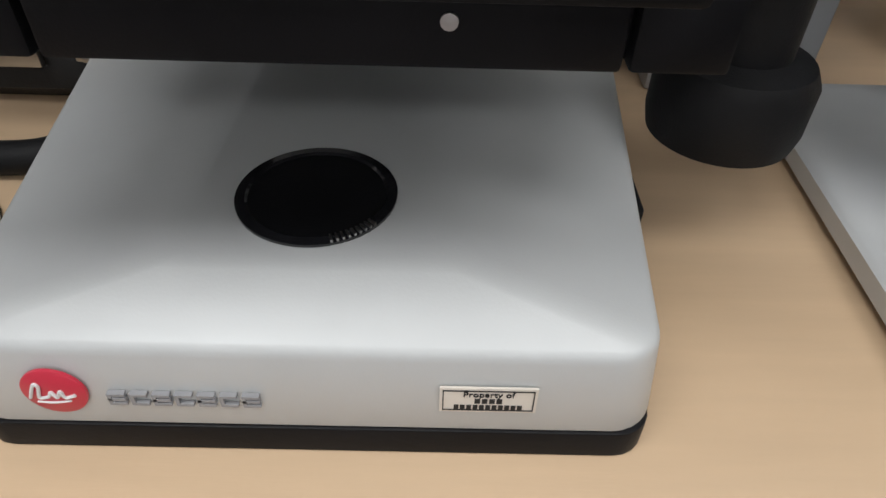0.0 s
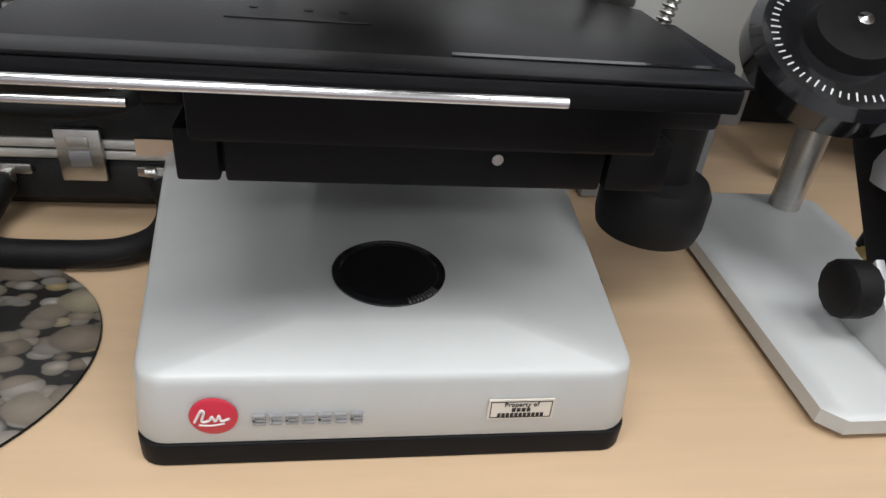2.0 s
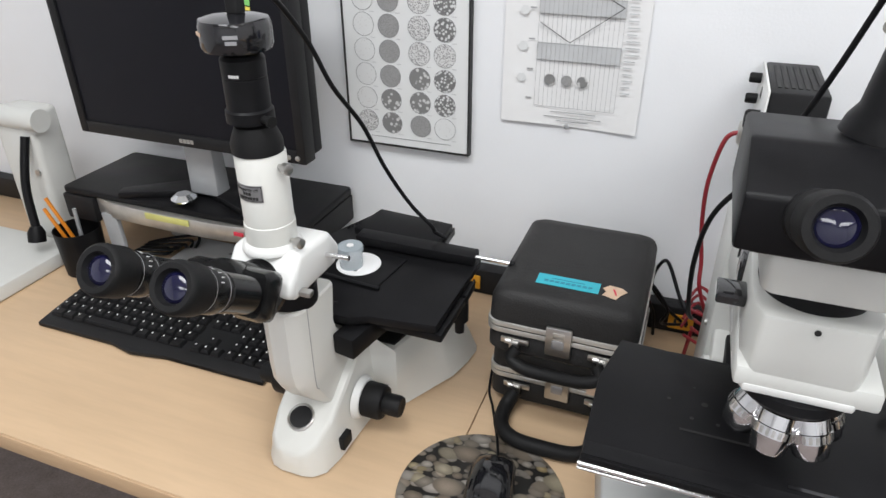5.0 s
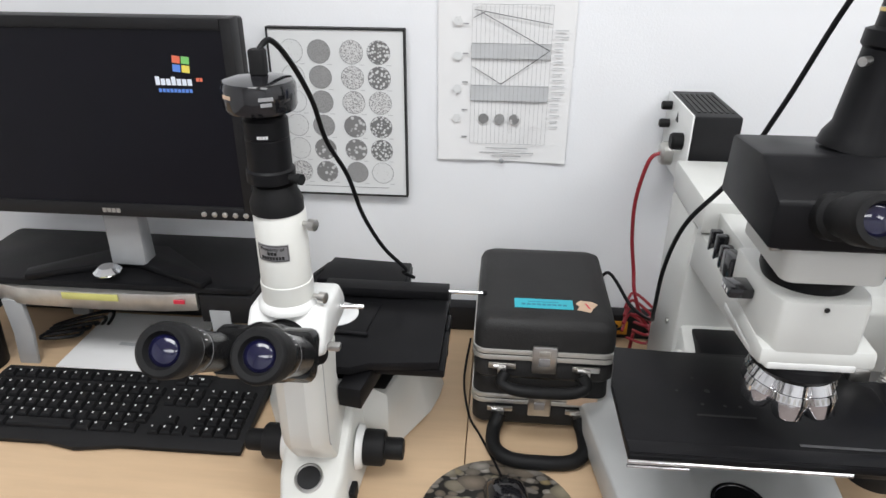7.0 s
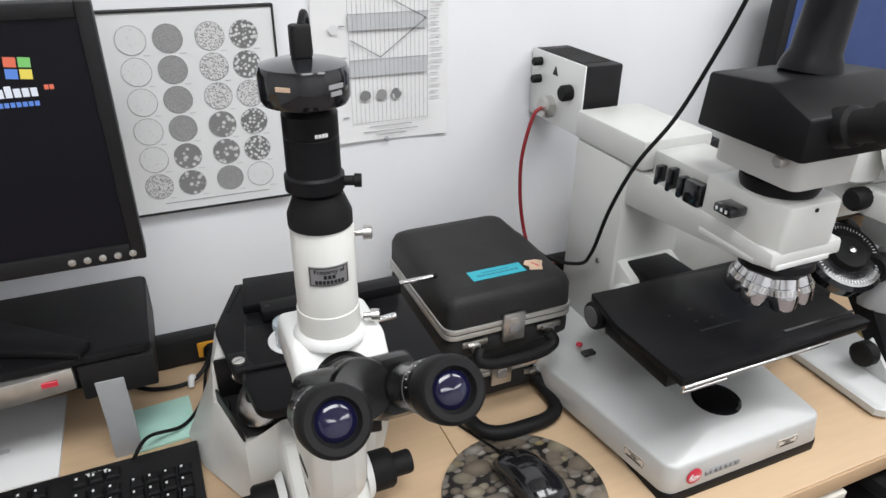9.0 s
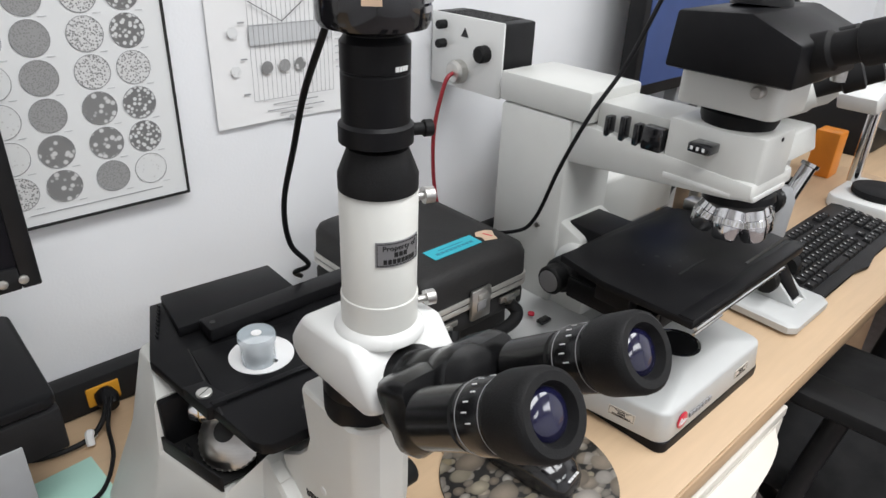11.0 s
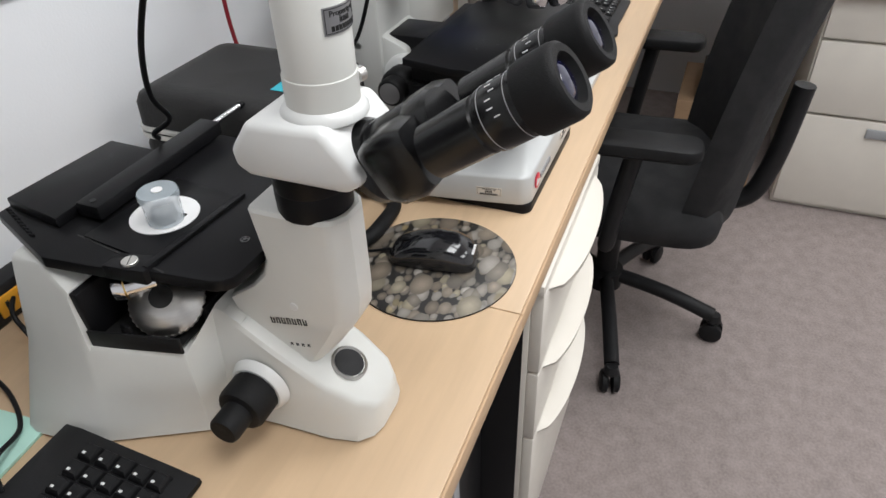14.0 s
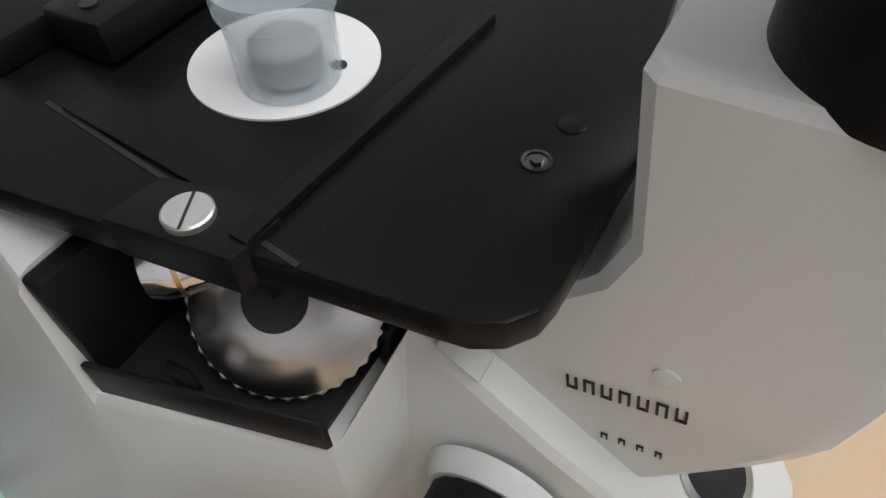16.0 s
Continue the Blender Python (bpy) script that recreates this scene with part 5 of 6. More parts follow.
tl = thing("tangled_leads", (-1.06, 0.48, T), "tangle of black leads under the monitor stand", "cable")
for i in range(5):
    part("lead", pipe([(-1.06 + 0.012 * i, 0.52, T + 0.003), (-1.03 + 0.01 * i, 0.46 + 0.012 * i, T + 0.02 + 0.006 * i), (-1.08, 0.43 + 0.01 * i, T + 0.03), (-1.10 + 0.01 * i, 0.50, T + 0.004)], 0.003, 6, 5), "black", tl)

# pencil cup
cup = thing("pencil_cup", (-1.15, 0.405, T), "black mesh pencil cup with pencils", "pencil cup")
part("wall", lathe([(0.030, 0), (0.0385, 0.002), (0.0425, 0.092), (0.041, 0.092), (0.036, 0.006), (0.0, 0.006)], (-1.16, 0.385, T), seg=36), "black", cup)
for a, b, c in (((-1.16, 0.39, T + 0.02), (-1.205, 0.375, T + 0.15), "pencil"), ((-1.165, 0.38, T + 0.02), (-1.200, 0.362, T + 0.135), "pencil"), ((-1.155, 0.385, T + 0.02), (-1.148, 0.382, T + 0.135), "greyplastic")):
    part("pencil", pipe([a, b], 0.0036, 6), c, cup)

# left stereo stand, only partly in view
ls = thing("stereo_stand", (-1.30, 0.4, T), "pale grey stereo microscope stand at the desk's end", "microscope")
part("base", slab(-1.45, -1.215, 0.17, 0.42, T, T + 0.030, 0.02, 0.004), "ergwhite", ls)
part("column", box(-1.36, -1.26, 0.43, 0.50, T, 1.03, 0.012, 3), "ergwhite", ls)
part("joint", lathe([(0.022, 0), (0.022, 0.12)], (-1.36, 0.44, 1.015), (1, 0, 0), 24), "ergwhite", ls)
part("lamp_arm", pipe([(-1.275, 0.425, 0.985), (-1.268, 0.39, 0.90), (-1.25, 0.37, 0.82)], 0.008, 10), "black", ls)
part("lamp_head", lathe([(0.010, 0), (0.016, 0.012), (0.016, 0.03)], (-1.25, 0.37, 0.825), (0.1, -0.3, -1), 20), "black", ls)
part("column_bolt", lathe([(0.006, 0), (0.006, 0.004)], (-1.275, 0.43, 0.91), (0, -1, 0), 14), "steel", ls)

# ---- posters ----
po = thing("framed_chart", (-0.555, WALL, 1.14), "framed chart of round micrograph pictures in four columns", "poster")
FX0, FX1, FZ0, FZ1 = -0.664, -0.446, 1.003, 1.279
part("frame", join(box(FX0 - 0.003, FX0, 0.586, WALL - 0.0005, FZ0 - 0.003, FZ1 + 0.003), box(FX1, FX1 + 0.003, 0.586, WALL - 0.0005, FZ0 - 0.003, FZ1 + 0.003), box(FX0, FX1, 0.586, WALL - 0.0005, FZ1, FZ1 + 0.003), box(FX0, FX1, 0.586, WALL - 0.0005, FZ0 - 0.003, FZ0)), "ink", po, "thin black frame")
part("sheet", box(FX0, FX1, 0.588, WALL - 0.001, FZ0, FZ1), "board", po)
kinds = (("sp0", "sp1", "sp2", "sp3"), ("sp0", "sp1", "sp2", "sp3"), ("sp0", "sp1", "sp2", "sp2"), ("sp0", "sp1", "sp4", "sp3"), ("sp0", "sp4", "sp4", "sp3"), ("sp2", "sp4", "sp1", "sp0"))
for r in range(6):
    for c in range(4):
        x = FX0 + (0.036, 0.081, 0.134, 0.178)[c]
        z = FZ1 - 0.034 - r * 0.0405
        part("micrograph", lathe([(0.0182, 0), (0.0182, 0.0004)], (x, 0.5878, z), (0, -1, 0), 40), kinds[r][c], po)
        part("ring_line", join(*[pipe([(x + 0.0186 * math.cos(2 * math.pi * i / 24), 0.5873, z + 0.0186 * math.sin(2 * math.pi * i / 24)) for i in range(25)], 0.0004, 4, 1)]), "inkgrey", po)
        part("caption_bar", box(x + 0.012, x + 0.020, 0.5874, 0.588, z - 0.0205, z - 0.0195), "inklight", po)
part("caption_bar", box(FX0 + 0.04, FX1 - 0.03, 0.5872, 0.588, FZ0 + 0.012, FZ0 + 0.0128), "inkgrey", po)

dg = thing("diagram_sheet", (-0.283, WALL, 1.2), "printed iron-carbon diagram on white paper taped to the wall", "poster")
DX0, DX1, DZ0, DZ1 = -0.391, -0.178, 1.069, 1.353
sh = bmesh.new()
cols = 12
vs = []
for k in range(9):
    for i in range(cols + 1):
        u, v = i / cols, k / 8
        vs.append(sh.verts.new((DX0 + (DX1 - DX0) * u, WALL - 0.0035 - 0.003 * (1 - v) ** 2 * (0.5 + 0.5 * math.sin(u * 7)), DZ0 + (DZ1 - DZ0) * v + 0.0012 * math.sin(u * 5) * (1 - v))))
for k in range(8):
    for i in range(cols):
        a = k * (cols + 1) + i
        sh.faces.new((vs[a], vs[a + 1], vs[a + cols + 2], vs[a + cols + 1]))
ext = bmesh.ops.extrude_face_region(sh, geom=sh.faces[:])
bmesh.ops.translate(sh, vec=(0, 0.0005, 0), verts=[g for g in ext["geom"] if isinstance(g, bmesh.types.BMVert)])
bmesh.ops.recalc_face_normals(sh, faces=sh.faces)
part("paper", sh, "paper", dg)
GX0, GX1, GZ0, GZ1, GY = -0.338, -0.214, 1.100, 1.320, WALL - 0.0080


def ink_line(a, b, w, m="inkgrey"):
    d = Vector((b[0] - a[0], 0, b[1] - a[1]))
    L = d.length
    ang = math.degrees(math.atan2(d.z, d.x))
    part("ink_line", turned(box(0, L, -0.0002, 0.0002, -w / 2, w / 2), pose(a[0], GY, a[1], 0, -ang, 0)), m, dg)


for i in range(19):
    x = GX0 + (GX1 - GX0) * i / 18
    ink_line((x, GZ0), (x, GZ1), 0.0004)
for z in (GZ0, GZ1, 1.262, 1.238, 1.196, 1.171):
    ink_line((GX0, z), (GX1, z), 0.0005)
part("shaded_band", box(GX0, GX1, GY + 0.0003, GY + 0.0007, 1.239, 1.262), "inklight", dg)
part("shaded_band", box(GX0, GX1, GY + 0.0003, GY + 0.0007, 1.172, 1.197), "inklight", dg)
for a, b in (((-0.334, 1.312), (-0.215, 1.292)), ((-0.325, 1.309), (-0.216, 1.252)), ((-0.216, 1.252), (-0.290, 1.199)), ((-0.336, 1.226), (-0.290, 1.199)), ((-0.336, 1.30), (-0.318, 1.309))):
    ink_line(a, b, 0.0009, "ink")
letters("title", "IRON-CARBON EQUILIBRIUM DIAGRAM", 0.0072, pose(-0.275, GY, 1.336, 90, 0, 0), "ink", dg)
for i, x in enumerate((-0.316, -0.290, -0.266)):
    part("small_micrograph", lathe([(0.0085, 0), (0.0085, 0.0004)], (x, GY, 1.142), (0, -1, 0), 24), ("sp4", "sp1", "sp4")[i], dg)
for z in (1.295, 1.242, 1.19, 1.142):
    part("side_figure", lathe([(0.0075, 0), (0.0075, 0.0004)], (-0.360, GY, z), (0, -1, 0), 6), "sp0", dg)
rnd = random.Random(4)
for i in range(17):
    w = rnd.uniform(0.012, 0.022)
    part("note_bar", box(-0.209, -0.209 + w, GY, GY + 0.0004, 1.13 + i * 0.0095, 1.1318 + i * 0.0095), "inklight", dg)
for i in range(5):
    part("note_bar", box(-0.352, -0.343, GY, GY + 0.0004, 1.11 + i * 0.045, 1.112 + i * 0.045), "inkgrey", dg)
for z, w in ((1.092, 0.07), (1.084, 0.09), (1.078, 0.05)):
    part("note_bar", box(-0.276 - w / 2, -0.276 + w / 2, GY, GY + 0.0004, z, z + 0.0012), "inkgrey", dg)
for x, z in ((-0.284, 1.348), (-0.284, 1.0705)):
    part("pin", lathe([(0.004, 0), (0.004, 0.002), (0.0025, 0.003)], (x, WALL - 0.007, z), (0, -1, 0), 14), "greyplastic", dg)

# ---- stereo microscope with tilted dial ----
sm = thing("stereo_microscope", (0.35, 0.2, T), "pale grey stereo microscope on a flat base plate", "microscope")
rr = []
for z, d in ((T + 0.004, 0.003), (T + 0.006, 0.0), (T + 0.017, 0.0), (T + 0.020, 0.003)):
    rr.append([(x, y, z) for x, y in ((0.276 + d, 0.058 + d), (0.288 + d, 0.047 + d), (0.412 - d, 0.047 + d), (0.424 - d, 0.058 + d), (0.440 - d, 0.32 - d), (0.425 - d, 0.335 - d), (0.30 + d, 0.335 - d), (0.286 + d, 0.32 - d))])
part("base", loft(rr), "silver", sm, "flat grey base plate")
part("foot_pad", box(0.29, 0.41, 0.06, 0.32, T, T + 0.0045), "rubber", sm)
for x in (0.345, 0.388):
    part("web", prism([(0.075, T + 0.02), (0.15, T + 0.02), (0.135, T + 0.075)], "x", x - 0.0035, x + 0.0035, 0.0008), "silver", sm)
    part("tilt_knob", lathe([(0.019, 0), (0.020, 0.003), (0.020, 0.018), (0.016, 0.021)], (x + (-0.012 if x < 0.36 else 0.012), 0.125, T + 0.058), (-1 if x < 0.36 else 1, 0, 0), 28, 1, 0.0006), "rubber", sm)
part("slot", box(0.352, 0.382, 0.078, 0.086, T + 0.0202, T + 0.0225), "whiteb", sm)
part("inclined_arm", prism([(0.085, 0.765), (0.115, 0.765), (0.27, 0.935), (0.25, 0.965), (0.215, 0.945)], "x", 0.35, 0.384, 0.002), "black", sm, "black inclined arm")
dc, dd = Vector((0.302, 0.200, 0.925)), Vector((-0.15, -0.55, 0.82)).normalized()
dial = part("dial", lathe([(0.055, 0), (0.060, 0.004), (0.060, 0.020), (0.054, 0.026), (0.0, 0.026)], dc, dd, 56), "gloss", sm, "black graduated dial")
q = dd.to_track_quat("Z", "Y").to_matrix()
for i in range(60):
    a = 2 * math.pi * i / 60
    c = dc + q @ Vector((0.047 * math.cos(a), 0.047 * math.sin(a), 0.0262))
    part("dial_mark", turned(box(-0.0025 if i % 5 else -0.004, 0.002, -0.0005, 0.0005, 0, 0.0003), Matrix.Translation(c) @ (q @ Matrix.Rotation(a, 3, "Z")).to_4x4()), "whiteink", dial)
part("dial_boss", lathe([(0.030, 0), (0.026, 0.010), (0.0, 0.010)], dc + dd * 0.0262, dd, 32), "rubber", dial)
part("dial_pin", lathe([(0.005, 0), (0.005, 0.006), (0, 0.008)], dc + dd * 0.036, dd, 14), "chrome", dial)
part("pod", lathe([(0.026, 0), (0.030, 0.012), (0.030, 0.08), (0.024, 0.095)], (0.372, 0.165, 0.848), (0.22, 0.05, 0.97), 36), "greyplastic", sm, "grey zoom pod")
part("pod_nose", lathe([(0.012, 0), (0.012, 0.03), (0.020, 0.045)], (0.363, 0.161, 0.805), (0.2, 0.05, 0.97), 24), "black", sm)
part("brass_sleeve", lathe([(0.0105, 0), (0.0105, 0.02)], (0.358, 0.158, 0.800), (0.5, -0.2, 0.9), 20), "brass", sm)
part("lower_rod", pipe([(0.36, 0.11, 0.775), (0.366, 0.160, 0.83)], 0.010, 12), "black", sm)
part("side_grip", lathe([(0.017, 0), (0.018, 0.004), (0.018, 0.022), (0.014, 0.026)], (0.414, 0.168, 0.925), (1, -0.1, 0.1), 28, 1, 0.0008), "rubber", sm)
part("side_grip", lathe([(0.018, 0), (0.022, 0.004), (0.022, 0.026), (0.017, 0.030)], (0.360, 0.164, 0.925), (-1, -0.15, 0.1), 32, 1, 0.0008), "rubber", sm)
part("chrome_barrel", lathe([(0.012, 0), (0.012, 0.055), (0.015, 0.056), (0.015, 0.062), (0.009, 0.062)], (0.392, 0.150, 0.925), (0.35, -0.15, 0.8), 24), "chrome", sm)
part("head_block", prism([(0.14, 1.005), (0.26, 1.005), (0.27, 1.03), (0.25, 1.045), (0.15, 1.045)], "x", 0.315, 0.42, 0.004), "ergwhite", sm)
part("arm_plate", prism([(0.17, 0.935), (0.23, 0.945), (0.23, 1.006), (0.17, 1.004)], "x", 0.380, 0.415, 0.003), "silver", sm)
part("head_shell", slab(0.285, 0.352, 0.20, 0.285, 1.048, 1.134, 0.02, 0.008), "ergwhite", sm)
part("head_bridge", box(0.33, 0.45, 0.20, 0.27, 1.045, 1.10, 0.01), "ergwhite", sm)
for x in (0.340, 0.425):
    d = Vector((0.30, -0.78, 0.40)).normalized()
    p = Vector((x, 0.165, 1.108))
    part("tube_collar", lathe([(0.036, -0.03), (0.035, 0.005), (0.027, 0.022)], p, d, 36), "ergwhite", sm)
    e = part("eyepiece", lathe([(0.018, 0.015), (0.018, 0.055), (0.023, 0.058), (0.023, 0.085), (0.016, 0.088), (0.013, 0.083)], p, d, 32), "rubber", sm)
    part("lens", lathe([(0.0128, 0.0835), (0.007, 0.086), (0, 0.0865)], p, d, 24), "violet", e)
part("zoom_knob", lathe([(0.017, 0), (0.018, 0.02), (0.014, 0.026)], (0.316, 0.2, 1.030), (-1, 0, 0), 28, 1, 0.0008), "rubber", sm)
part("photo_port", lathe([(0.020, 0), (0.017, 0.05), (0.024, 0.055), (0.024, 0.16)], (0.41, 0.25, 1.13), (0.05, 0, 1), 28), "black", sm)
part("post", lathe([(0.014, 0), (0.014, 0.30)], (0.40, 0.31, T + 0.02), seg=24), "steel", sm)
part("post_clamp", box(0.37, 0.43, 0.23, 0.335, 0.99, 1.05, 0.005), "ergwhite", sm)

# black box by the wall
single("black_power_unit", slab(0.168, 0.322, 0.482, 0.568, T + 0.001, 1.028, 0.006, 0.003), "darkplastic", "tall black equipment box against the wall", "equipment box")

# second monitor and objects further along the desk
m2 = thing("monitor", (0.66, 0.5, T), "dark monitor standing behind the stereo microscope", "monitor")
part("bezel", box(0.412, 0.90, 0.492, 0.53, 1.01, 1.33, 0.004), "darkplastic", m2)
part("screen", box(0.43, 0.882, 0.4905, 0.4925, 1.035, 1.312), "bluescreen", m2, "dim blue screen")
part("neck", box(0.62, 0.69, 0.51, 0.54, 0.93, 1.06, 0.004), "greyplastic", m2)
part("foot", slab(0.52, 0.79, 0.44, 0.58, 0.922, 0.934, 0.02, 0.003), "black", m2)
s2 = thing("monitor_stand", (0.66, 0.5, T), "black monitor stand with silver curved front", "monitor stand")
part("top_board", slab(0.44, 0.96, 0.40, 0.59, 0.907, 0.921, 0.012, 0.003), "black", s2)
part("drawer_front", prism([(0.45, 0.40), (0.56, 0.39), (0.70, 0.386), (0.84, 0.39), (0.95, 0.40), (0.95, 0.408), (0.45, 0.408)], "z", 0.872, 0.906, 0.002), "alu", s2)
for x in (0.475, 0.925):
    part("leg", box(x - 0.017, x + 0.017, 0.40, 0.41, T, 0.907, 0.001), "greyplastic", s2)
    part("leg", box(x - 0.017, x + 0.017, 0.56, 0.57, T, 0.907, 0.001), "greyplastic", s2)
ill = thing("illuminator", (0.64, 0.32, T), "white illuminator box with black round ports", "illuminator")
part("body", prism([(0.262, T), (0.262, T + 0.055), (0.30, T + 0.062), (0.42, T + 0.075), (0.42, T)], "x", 0.59, 0.71, 0.006), "whiteb", ill)
part("port", lathe([(0.028, 0), (0.028, 0.008), (0.024, 0.010), (0.0, 0.008)], (0.645, 0.292, T + 0.058), (0, -0.15, 1), 32), "rubber", ill)
part("port_ring", lathe([(0.036, 0), (0.036, 0.012), (0.026, 0.014), (0, 0.012)], (0.675, 0.372, T + 0.068), (0, -0.15, 1), 32), "greyplastic", ill)

# boom stereo microscope near the corner
bs = thing("boom_microscope", (0.98, 0.25, T), "white stereo microscope with blue knobs near the desk corner", "microscope")
part("base", slab(0.90, 1.10, 0.06, 0.24, T, T + 0.032, 0.03, 0.006), "whiteb", bs)
part("stage_ring", lathe([(0.058, 0), (0.062, 0.004), (0.062, 0.016), (0.05, 0.020), (0.0, 0.018)], (0.99, 0.15, T + 0.032), seg=44), "rubber", bs)
part("post", lathe([(0.014, 0), (0.014, 0.36)], (1.05, 0.23, T + 0.03), seg=20), "chrome", bs)
part("arm", prism([(0.80, 1.02), (0.90, 1.06), (1.09, 1.06), (1.09, 1.02), (0.90, 0.99), (0.82, 0.985)], "y", 0.17, 0.25, 0.006), "whiteb", bs)
part("body", slab(0.86, 0.98, 0.10, 0.24, 1.00, 1.10, 0.03, 0.008), "whiteb", bs)
for x, z in ((0.84, 1.02), (0.93, 1.075)):
    part("blue_knob", lathe([(0.021, 0), (0.023, 0.004), (0.023, 0.016), (0.018, 0.020)], (x, 0.105, z), (-0.3, -1, 0), 28, 1, 0.0008), "blueknob", bs, "bright blue knob")
for x in (0.875, 0.935):
    part("eyepiece", lathe([(0.018, 0), (0.018, 0.05), (0.022, 0.052), (0.022, 0.075)], (x, 0.12, 1.09), (0, -0.8, 0.6), 24), "rubber", bs)
part("objective", lathe([(0.03, 0), (0.03, 0.06)], (0.94, 0.16, 0.94), seg=28), "greyplastic", bs)
single("amber_bottle_box", box(1.10, 1.16, 0.30, 0.36, T, T + 0.12, 0.004), "pencil", "orange carton on the desk", "carton")
cl = thing("bench_instrument", (1.5, 0.02, T), "pale grey bench instrument with black plates on the side desk", "instrument")
part("body", slab(1.36, 1.62, -0.12, 0.14, T, T + 0.035, 0.015, 0.004), "ergwhite", cl)
part("plate", slab(1.40, 1.50, -0.08, 0.10, T + 0.0352, T + 0.055, 0.01, 0.003), "black", cl)
part("plate", slab(1.52, 1.59, -0.08, 0.0, T + 0.0352, T + 0.065, 0.01, 0.003), "black", cl)
de = thing("dark_equipment", (1.825, -0.02, T), "dark equipment along the side wall", "equipment")
part("housing", slab(1.715, 1.95, -0.45, 0.40, T, T + 0.148, 0.012, 0.004), "black", de)
part("lid", slab(1.705, 1.955, -0.455, 0.405, T + 0.1485, T + 0.162, 0.014, 0.004), "darkplastic", de)
part("front_panel", box(1.7105, 1.7148, -0.43, 0.38, T + 0.012, T + 0.138, 0.001), "gloss", de)
single("wall_shelf_box", slab(1.36, 1.62, 0.30, 0.55, T, T + 0.22, 0.02, 0.006), "darkplastic", "dark box in the desk corner", "equipment box")

# ---- drawers under the desk ----
pe = thing("drawer_pedestal", (-0.028, 0.25, 0), "cream steel drawer pedestal with curved drawer pulls", "drawer unit")
part("carcass", box(-0.216, 0.160, 0.012, 0.52, 0.03, 0.700, 0.002), "cream", pe)
part("top_trim", box(-0.218, 0.162, -0.006, 0.011, 0.685, 0.702, 0.002), "cream", pe)
# dark sheet over the pedestal's left side, standing in for the shade there
part("side_shade_sheet", box(-0.2185, -0.2165, 0.02, 0.5, 0.05, 0.69), "darkplastic", pe)
for z0, z1 in ((0.530, 0.682), (0.375, 0.526), (0.06, 0.371)):
    f = part("drawer_front", box(-0.214, 0.158, -0.006, 0.0115, z0, z1, 0.002), "cream", pe)
    n = 14
    lip = []
    for i in range(n + 1):
        u = i / n
        x = -0.190 + 0.324 * u
        k = 1 - (2 * u - 1) ** 2
        k = k ** 0.6
        lip.append((x, -0.0062 - 0.034 * k, z1 - 0.004 - 0.030 * k))
    bm = bmesh.new()
    top = [bm.verts.new((x, -0.0058, z1 - 0.003)) for x, y, z in lip]
    mid = [bm.verts.new((x, y, z1 - 0.006 + (z - z1) * 0.25)) for x, y, z in lip]
    low_ = [bm.verts.new((x, y * 0.9 - 0.0006, z)) for x, y, z in lip]
    inn = [bm.verts.new((x, -0.0058, z)) for x, y, z in lip]
    for A, B in ((top, mid), (mid, low_), (low_, inn), (inn, top)):
        for i in range(n):
            bm.faces.new((A[i], A[i + 1], B[i + 1], B[i]))
    bmesh.ops.recalc_face_normals(bm, faces=bm.faces)
    part("drawer_pull", bm, "cream", f, "curved cream pull", smooth=60)
tw = thing("computer_tower", (-0.535, 0.28, 0), "black computer tower under the desk", "computer")
part("case", slab(-0.62, -0.45, 0.075, 0.50, 0.0, 0.40, 0.008, 0.003), "darkplastic", tw)
part("front_panel", slab(-0.617, -0.453, 0.060, 0.0748, 0.004, 0.396, 0.005, 0.002), "gloss", tw, "glossy black front")
part("drive_bay", box(-0.605, -0.465, 0.0575, 0.0605, 0.335, 0.372, 0.0015), "darkplastic", tw)
part("power_button", lathe([(0.009, 0), (0.009, 0.002), (0.007, 0.003)], (-0.535, 0.0605, 0.29), (0, -1, 0), 20), "alu", tw)
single("low_cardboard_box", box(-0.39, -0.25, 0.10, 0.40, 0.50, 0.66, 0.003), "card", "brown cardboard box under the desk", "box")
single("box_shelf", box(-0.398, -0.222, 0.08, 0.50, 0.0, 0.498, 0.003), "darkplastic", "dark low cabinet under the desk", "cabinet")


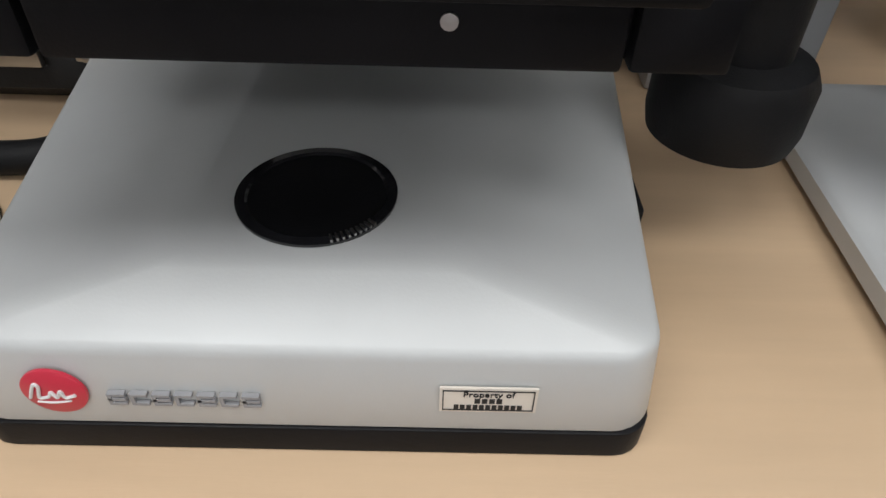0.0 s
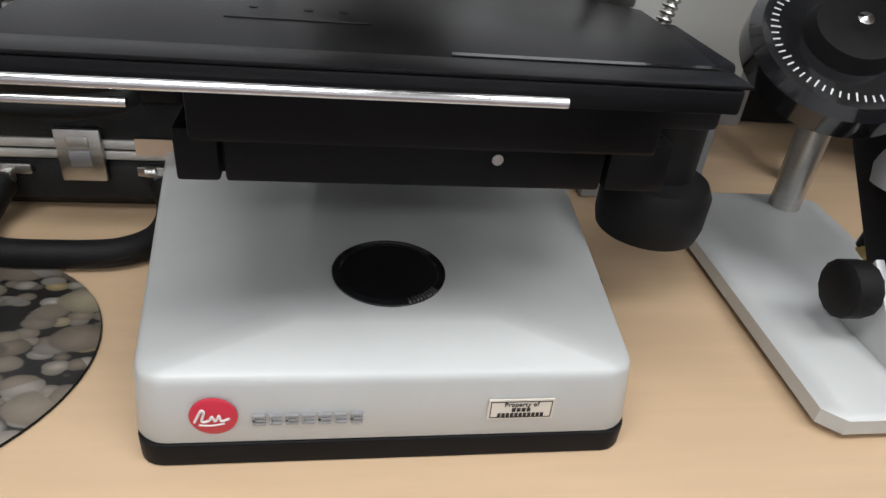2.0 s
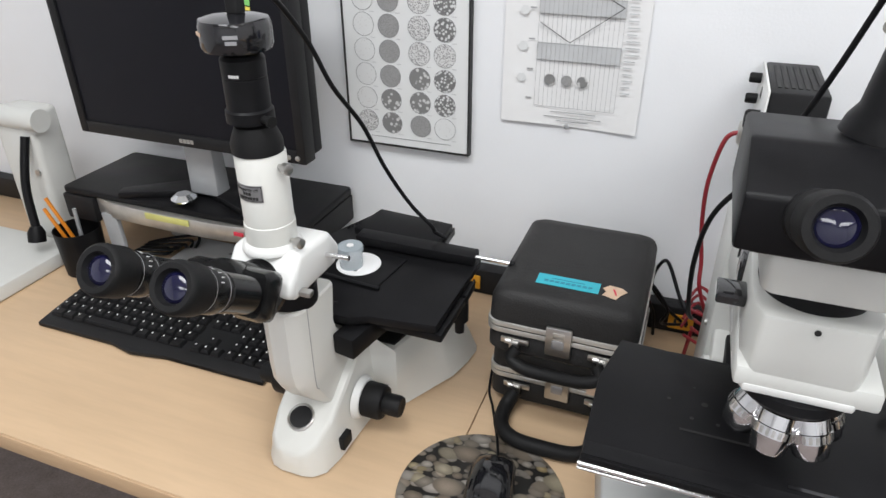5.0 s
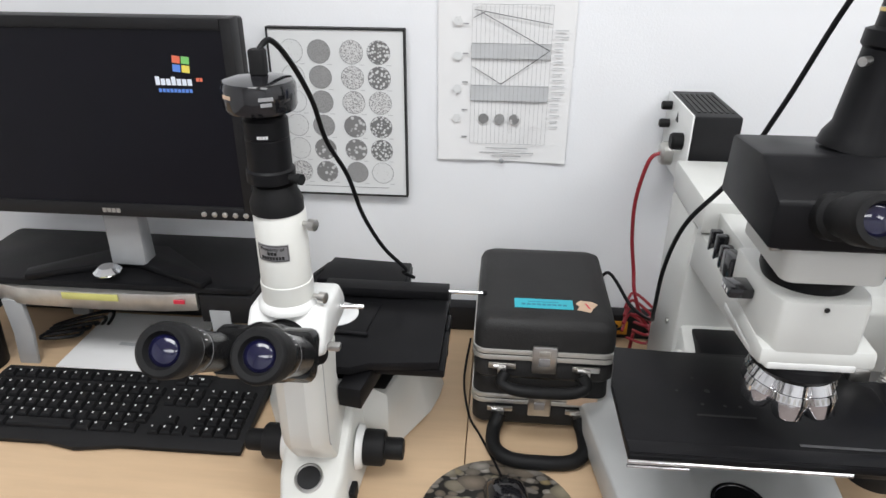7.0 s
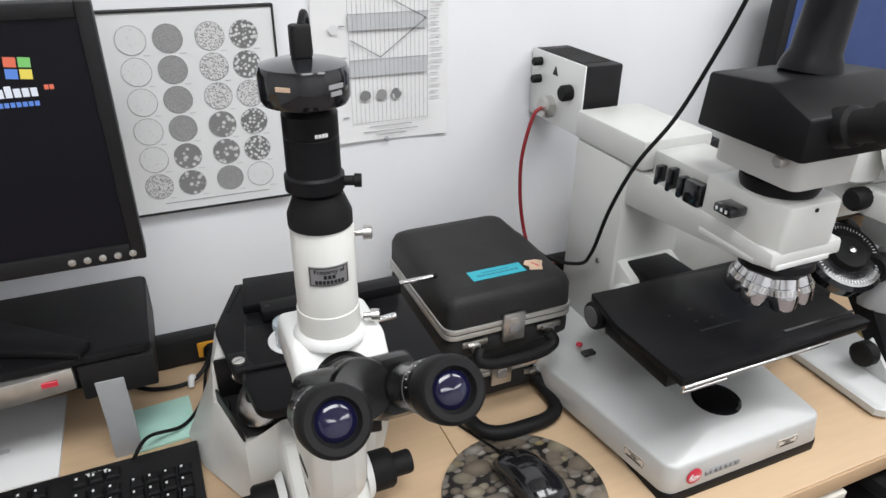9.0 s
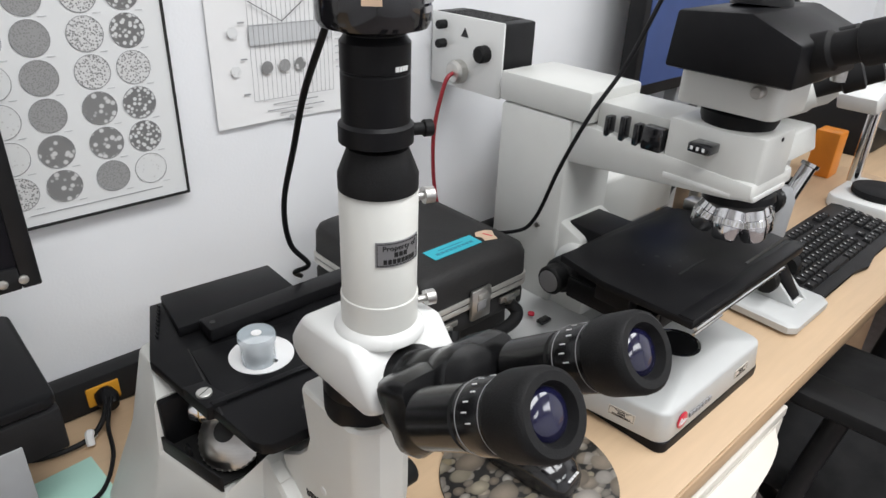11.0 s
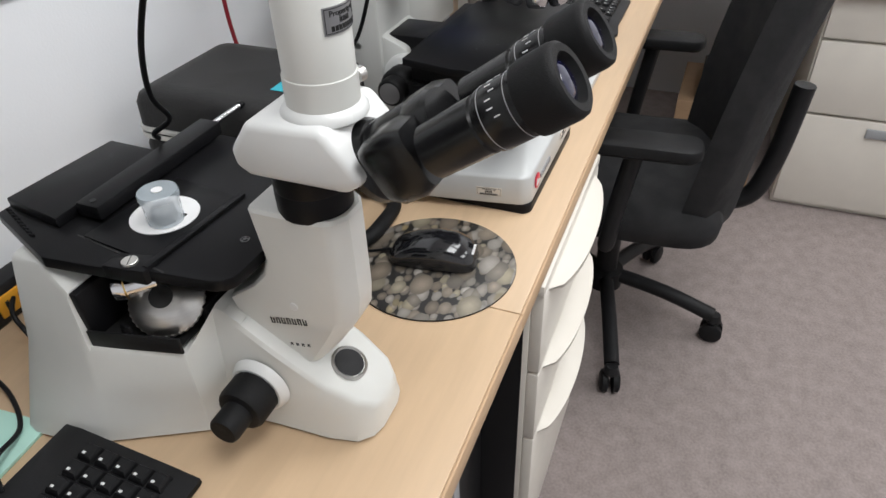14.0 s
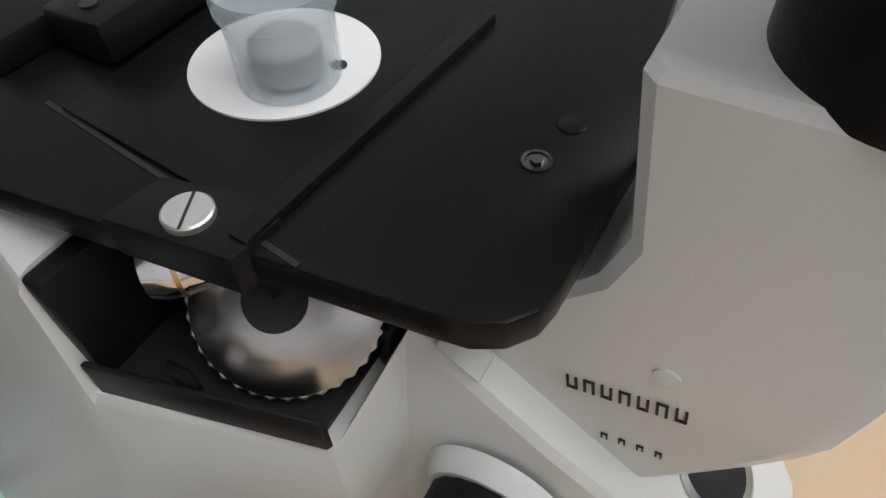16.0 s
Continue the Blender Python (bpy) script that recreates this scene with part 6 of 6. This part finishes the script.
# ---- office chair ----
def office_chair(cx, cy, rot, label):
    ch = thing("office_chair", (cx, cy, 0), label, "chair", group="office chairs")
    C = pose(cx, cy, 0, 0, 0, rot)
    for i in range(5):
        a = radians(-97 + i * 72)
        ca, sa = math.cos(a), math.sin(a)
        leg = part("base_leg", turned(pipe([(0.03 * ca, 0.03 * sa, 0.135), (0.16 * ca, 0.16 * sa, 0.115), (0.285 * ca, 0.285 * sa, 0.078)], 0.019, 10, 4), C), "darkplastic", ch)
        px, py = 0.292 * ca, 0.292 * sa
        for s in (-1, 1):
            part("wheel", turned(lathe([(0.018, 0), (0.028, 0.003), (0.028, 0.015), (0.022, 0.019)], (px + s * 0.004 * -sa, py + s * 0.004 * ca, 0.028), (-sa * s, ca * s, 0), 22), C), "rubber", leg)
        part("wheel_hood", turned(lathe([(0.013, 0), (0.020, 0.01), (0.014, 0.03)], (px, py, 0.052), seg=16), C), "darkplastic", leg)
    part("gas_lift", turned(lathe([(0.045, 0.10), (0.045, 0.15), (0.028, 0.155), (0.028, 0.37)], (0, 0, 0), seg=24), C), "darkplastic", ch)
    part("mechanism", turned(box(-0.10, 0.10, -0.12, 0.12, 0.36, 0.41, 0.01), C), "darkplastic", ch)
    sr = []
    for z, d in ((0.40, 0.03), (0.42, 0.004), (0.455, 0.0), (0.485, 0.012), (0.497, 0.05)):
        sr.append([(x, y, z - (0.02 if y > 0.2 else 0)) for x, y in rounded(-0.25 + d, 0.25 - d, -0.23 + d, 0.25 - d, 0.08, 5)])
    part("seat", turned(loft(sr), C), "fabric", ch, "black padded seat", smooth=60)
    br = []
    for k in range(10):
        u = k / 9
        z = 0.42 + 0.66 * u
        y = -0.22 - 0.04 * u - 0.08 * u * u
        w = 0.205 + 0.035 * math.sin(math.pi * min(1, u * 1.1)) - (0.05 if k == 9 else 0)
        bow = 0.085
        row = []
        for i in range(9):
            x = -w + 2 * w * i / 8
            row.append((x, y + bow * (x / w) ** 2, z))
        for i in range(8, -1, -1):
            x = -w + 2 * w * i / 8
            row.append((x, y + bow * (x / w) ** 2 - 0.05, z))
        br.append(row)
    part("backrest", turned(loft(br), C), "fabric", ch, "tall curved black backrest", smooth=60)
    part("back_bar", turned(pipe([(0, -0.10, 0.40), (0, -0.27, 0.41), (0, -0.32, 0.50), (0, -0.34, 0.70)], 0.022, 10), C), "darkplastic", ch)
    for s in (-1, 1):
        part("arm_post", turned(pipe([(s * 0.22, 0.0, 0.41), (s * 0.28, 0.0, 0.43), (s * 0.285, -0.01, 0.52), (s * 0.285, -0.03, 0.657)], 0.018, 10), C), "darkplastic", ch)
        part("arm_pad", turned(slab(s * 0.285 - 0.040, s * 0.285 + 0.040, -0.15, 0.07, 0.655, 0.685, 0.03, 0.009), C), "rubber", ch)
    return ch


office_chair(0.56, -0.005, 4, "black office chair with armrests pushed under the desk")

# ---- side desk furniture ----
fc = thing("filing_cabinet", (1.6, -0.8, 0), "beige steel filing cabinet under the side desk", "cabinet")
part("carcass", box(1.302, 1.90, -1.25, -0.44, 0.0, 0.700, 0.003), "cream", fc)
for z0, z1 in ((0.02, 0.33), (0.34, 0.56), (0.57, 0.69)):
    f = part("drawer_front", box(1.284, 1.301, -1.245, -0.445, z0, z1, 0.003), "cream", fc)
    part("drawer_pull", box(1.276, 1.2835, -1.05, -0.64, z1 - 0.05, z1 - 0.02, 0.003), "greyplastic", f)
cbx = thing("cardboard_box", (1.35, 0.25, 0), "brown cardboard box with printed marks under the desk", "box")
part("carton", box(1.02, 1.28, 0.12, 0.42, 0.0, 0.36, 0.003), "card", cbx)
part("print_mark", join(*[box(1.0192, 1.0199, 0.17 + 0.03 * i, 0.185 + 0.03 * i, 0.26, 0.31) for i in range(2)], box(1.0192, 1.0199, 0.30, 0.36, 0.08, 0.10), box(1.0192, 1.0199, 0.30, 0.315, 0.10, 0.15)), "ink", cbx)
single("cardboard_box", box(1.34, 1.7, -0.36, -0.08, 0.0, 0.30, 0.003), "card", "brown cardboard box beside the filing cabinet", "box")
single("cardboard_box", box(0.72, 0.98, 0.30, 0.52, 0.0, 0.28, 0.003), "card", "plain cardboard box against the wall", "box")
single("plastic_bag", slab(0.93, 1.0, 0.18, 0.27, 0.0, 0.22, 0.02, 0.01), "greyplastic", "grey plastic bag beside a box", "bag")
single("floor_device", slab(1.34, 1.52, -0.30, -0.14, 0.301, 0.40, 0.01, 0.004), "darkplastic", "small dark device on a cardboard box", "device")
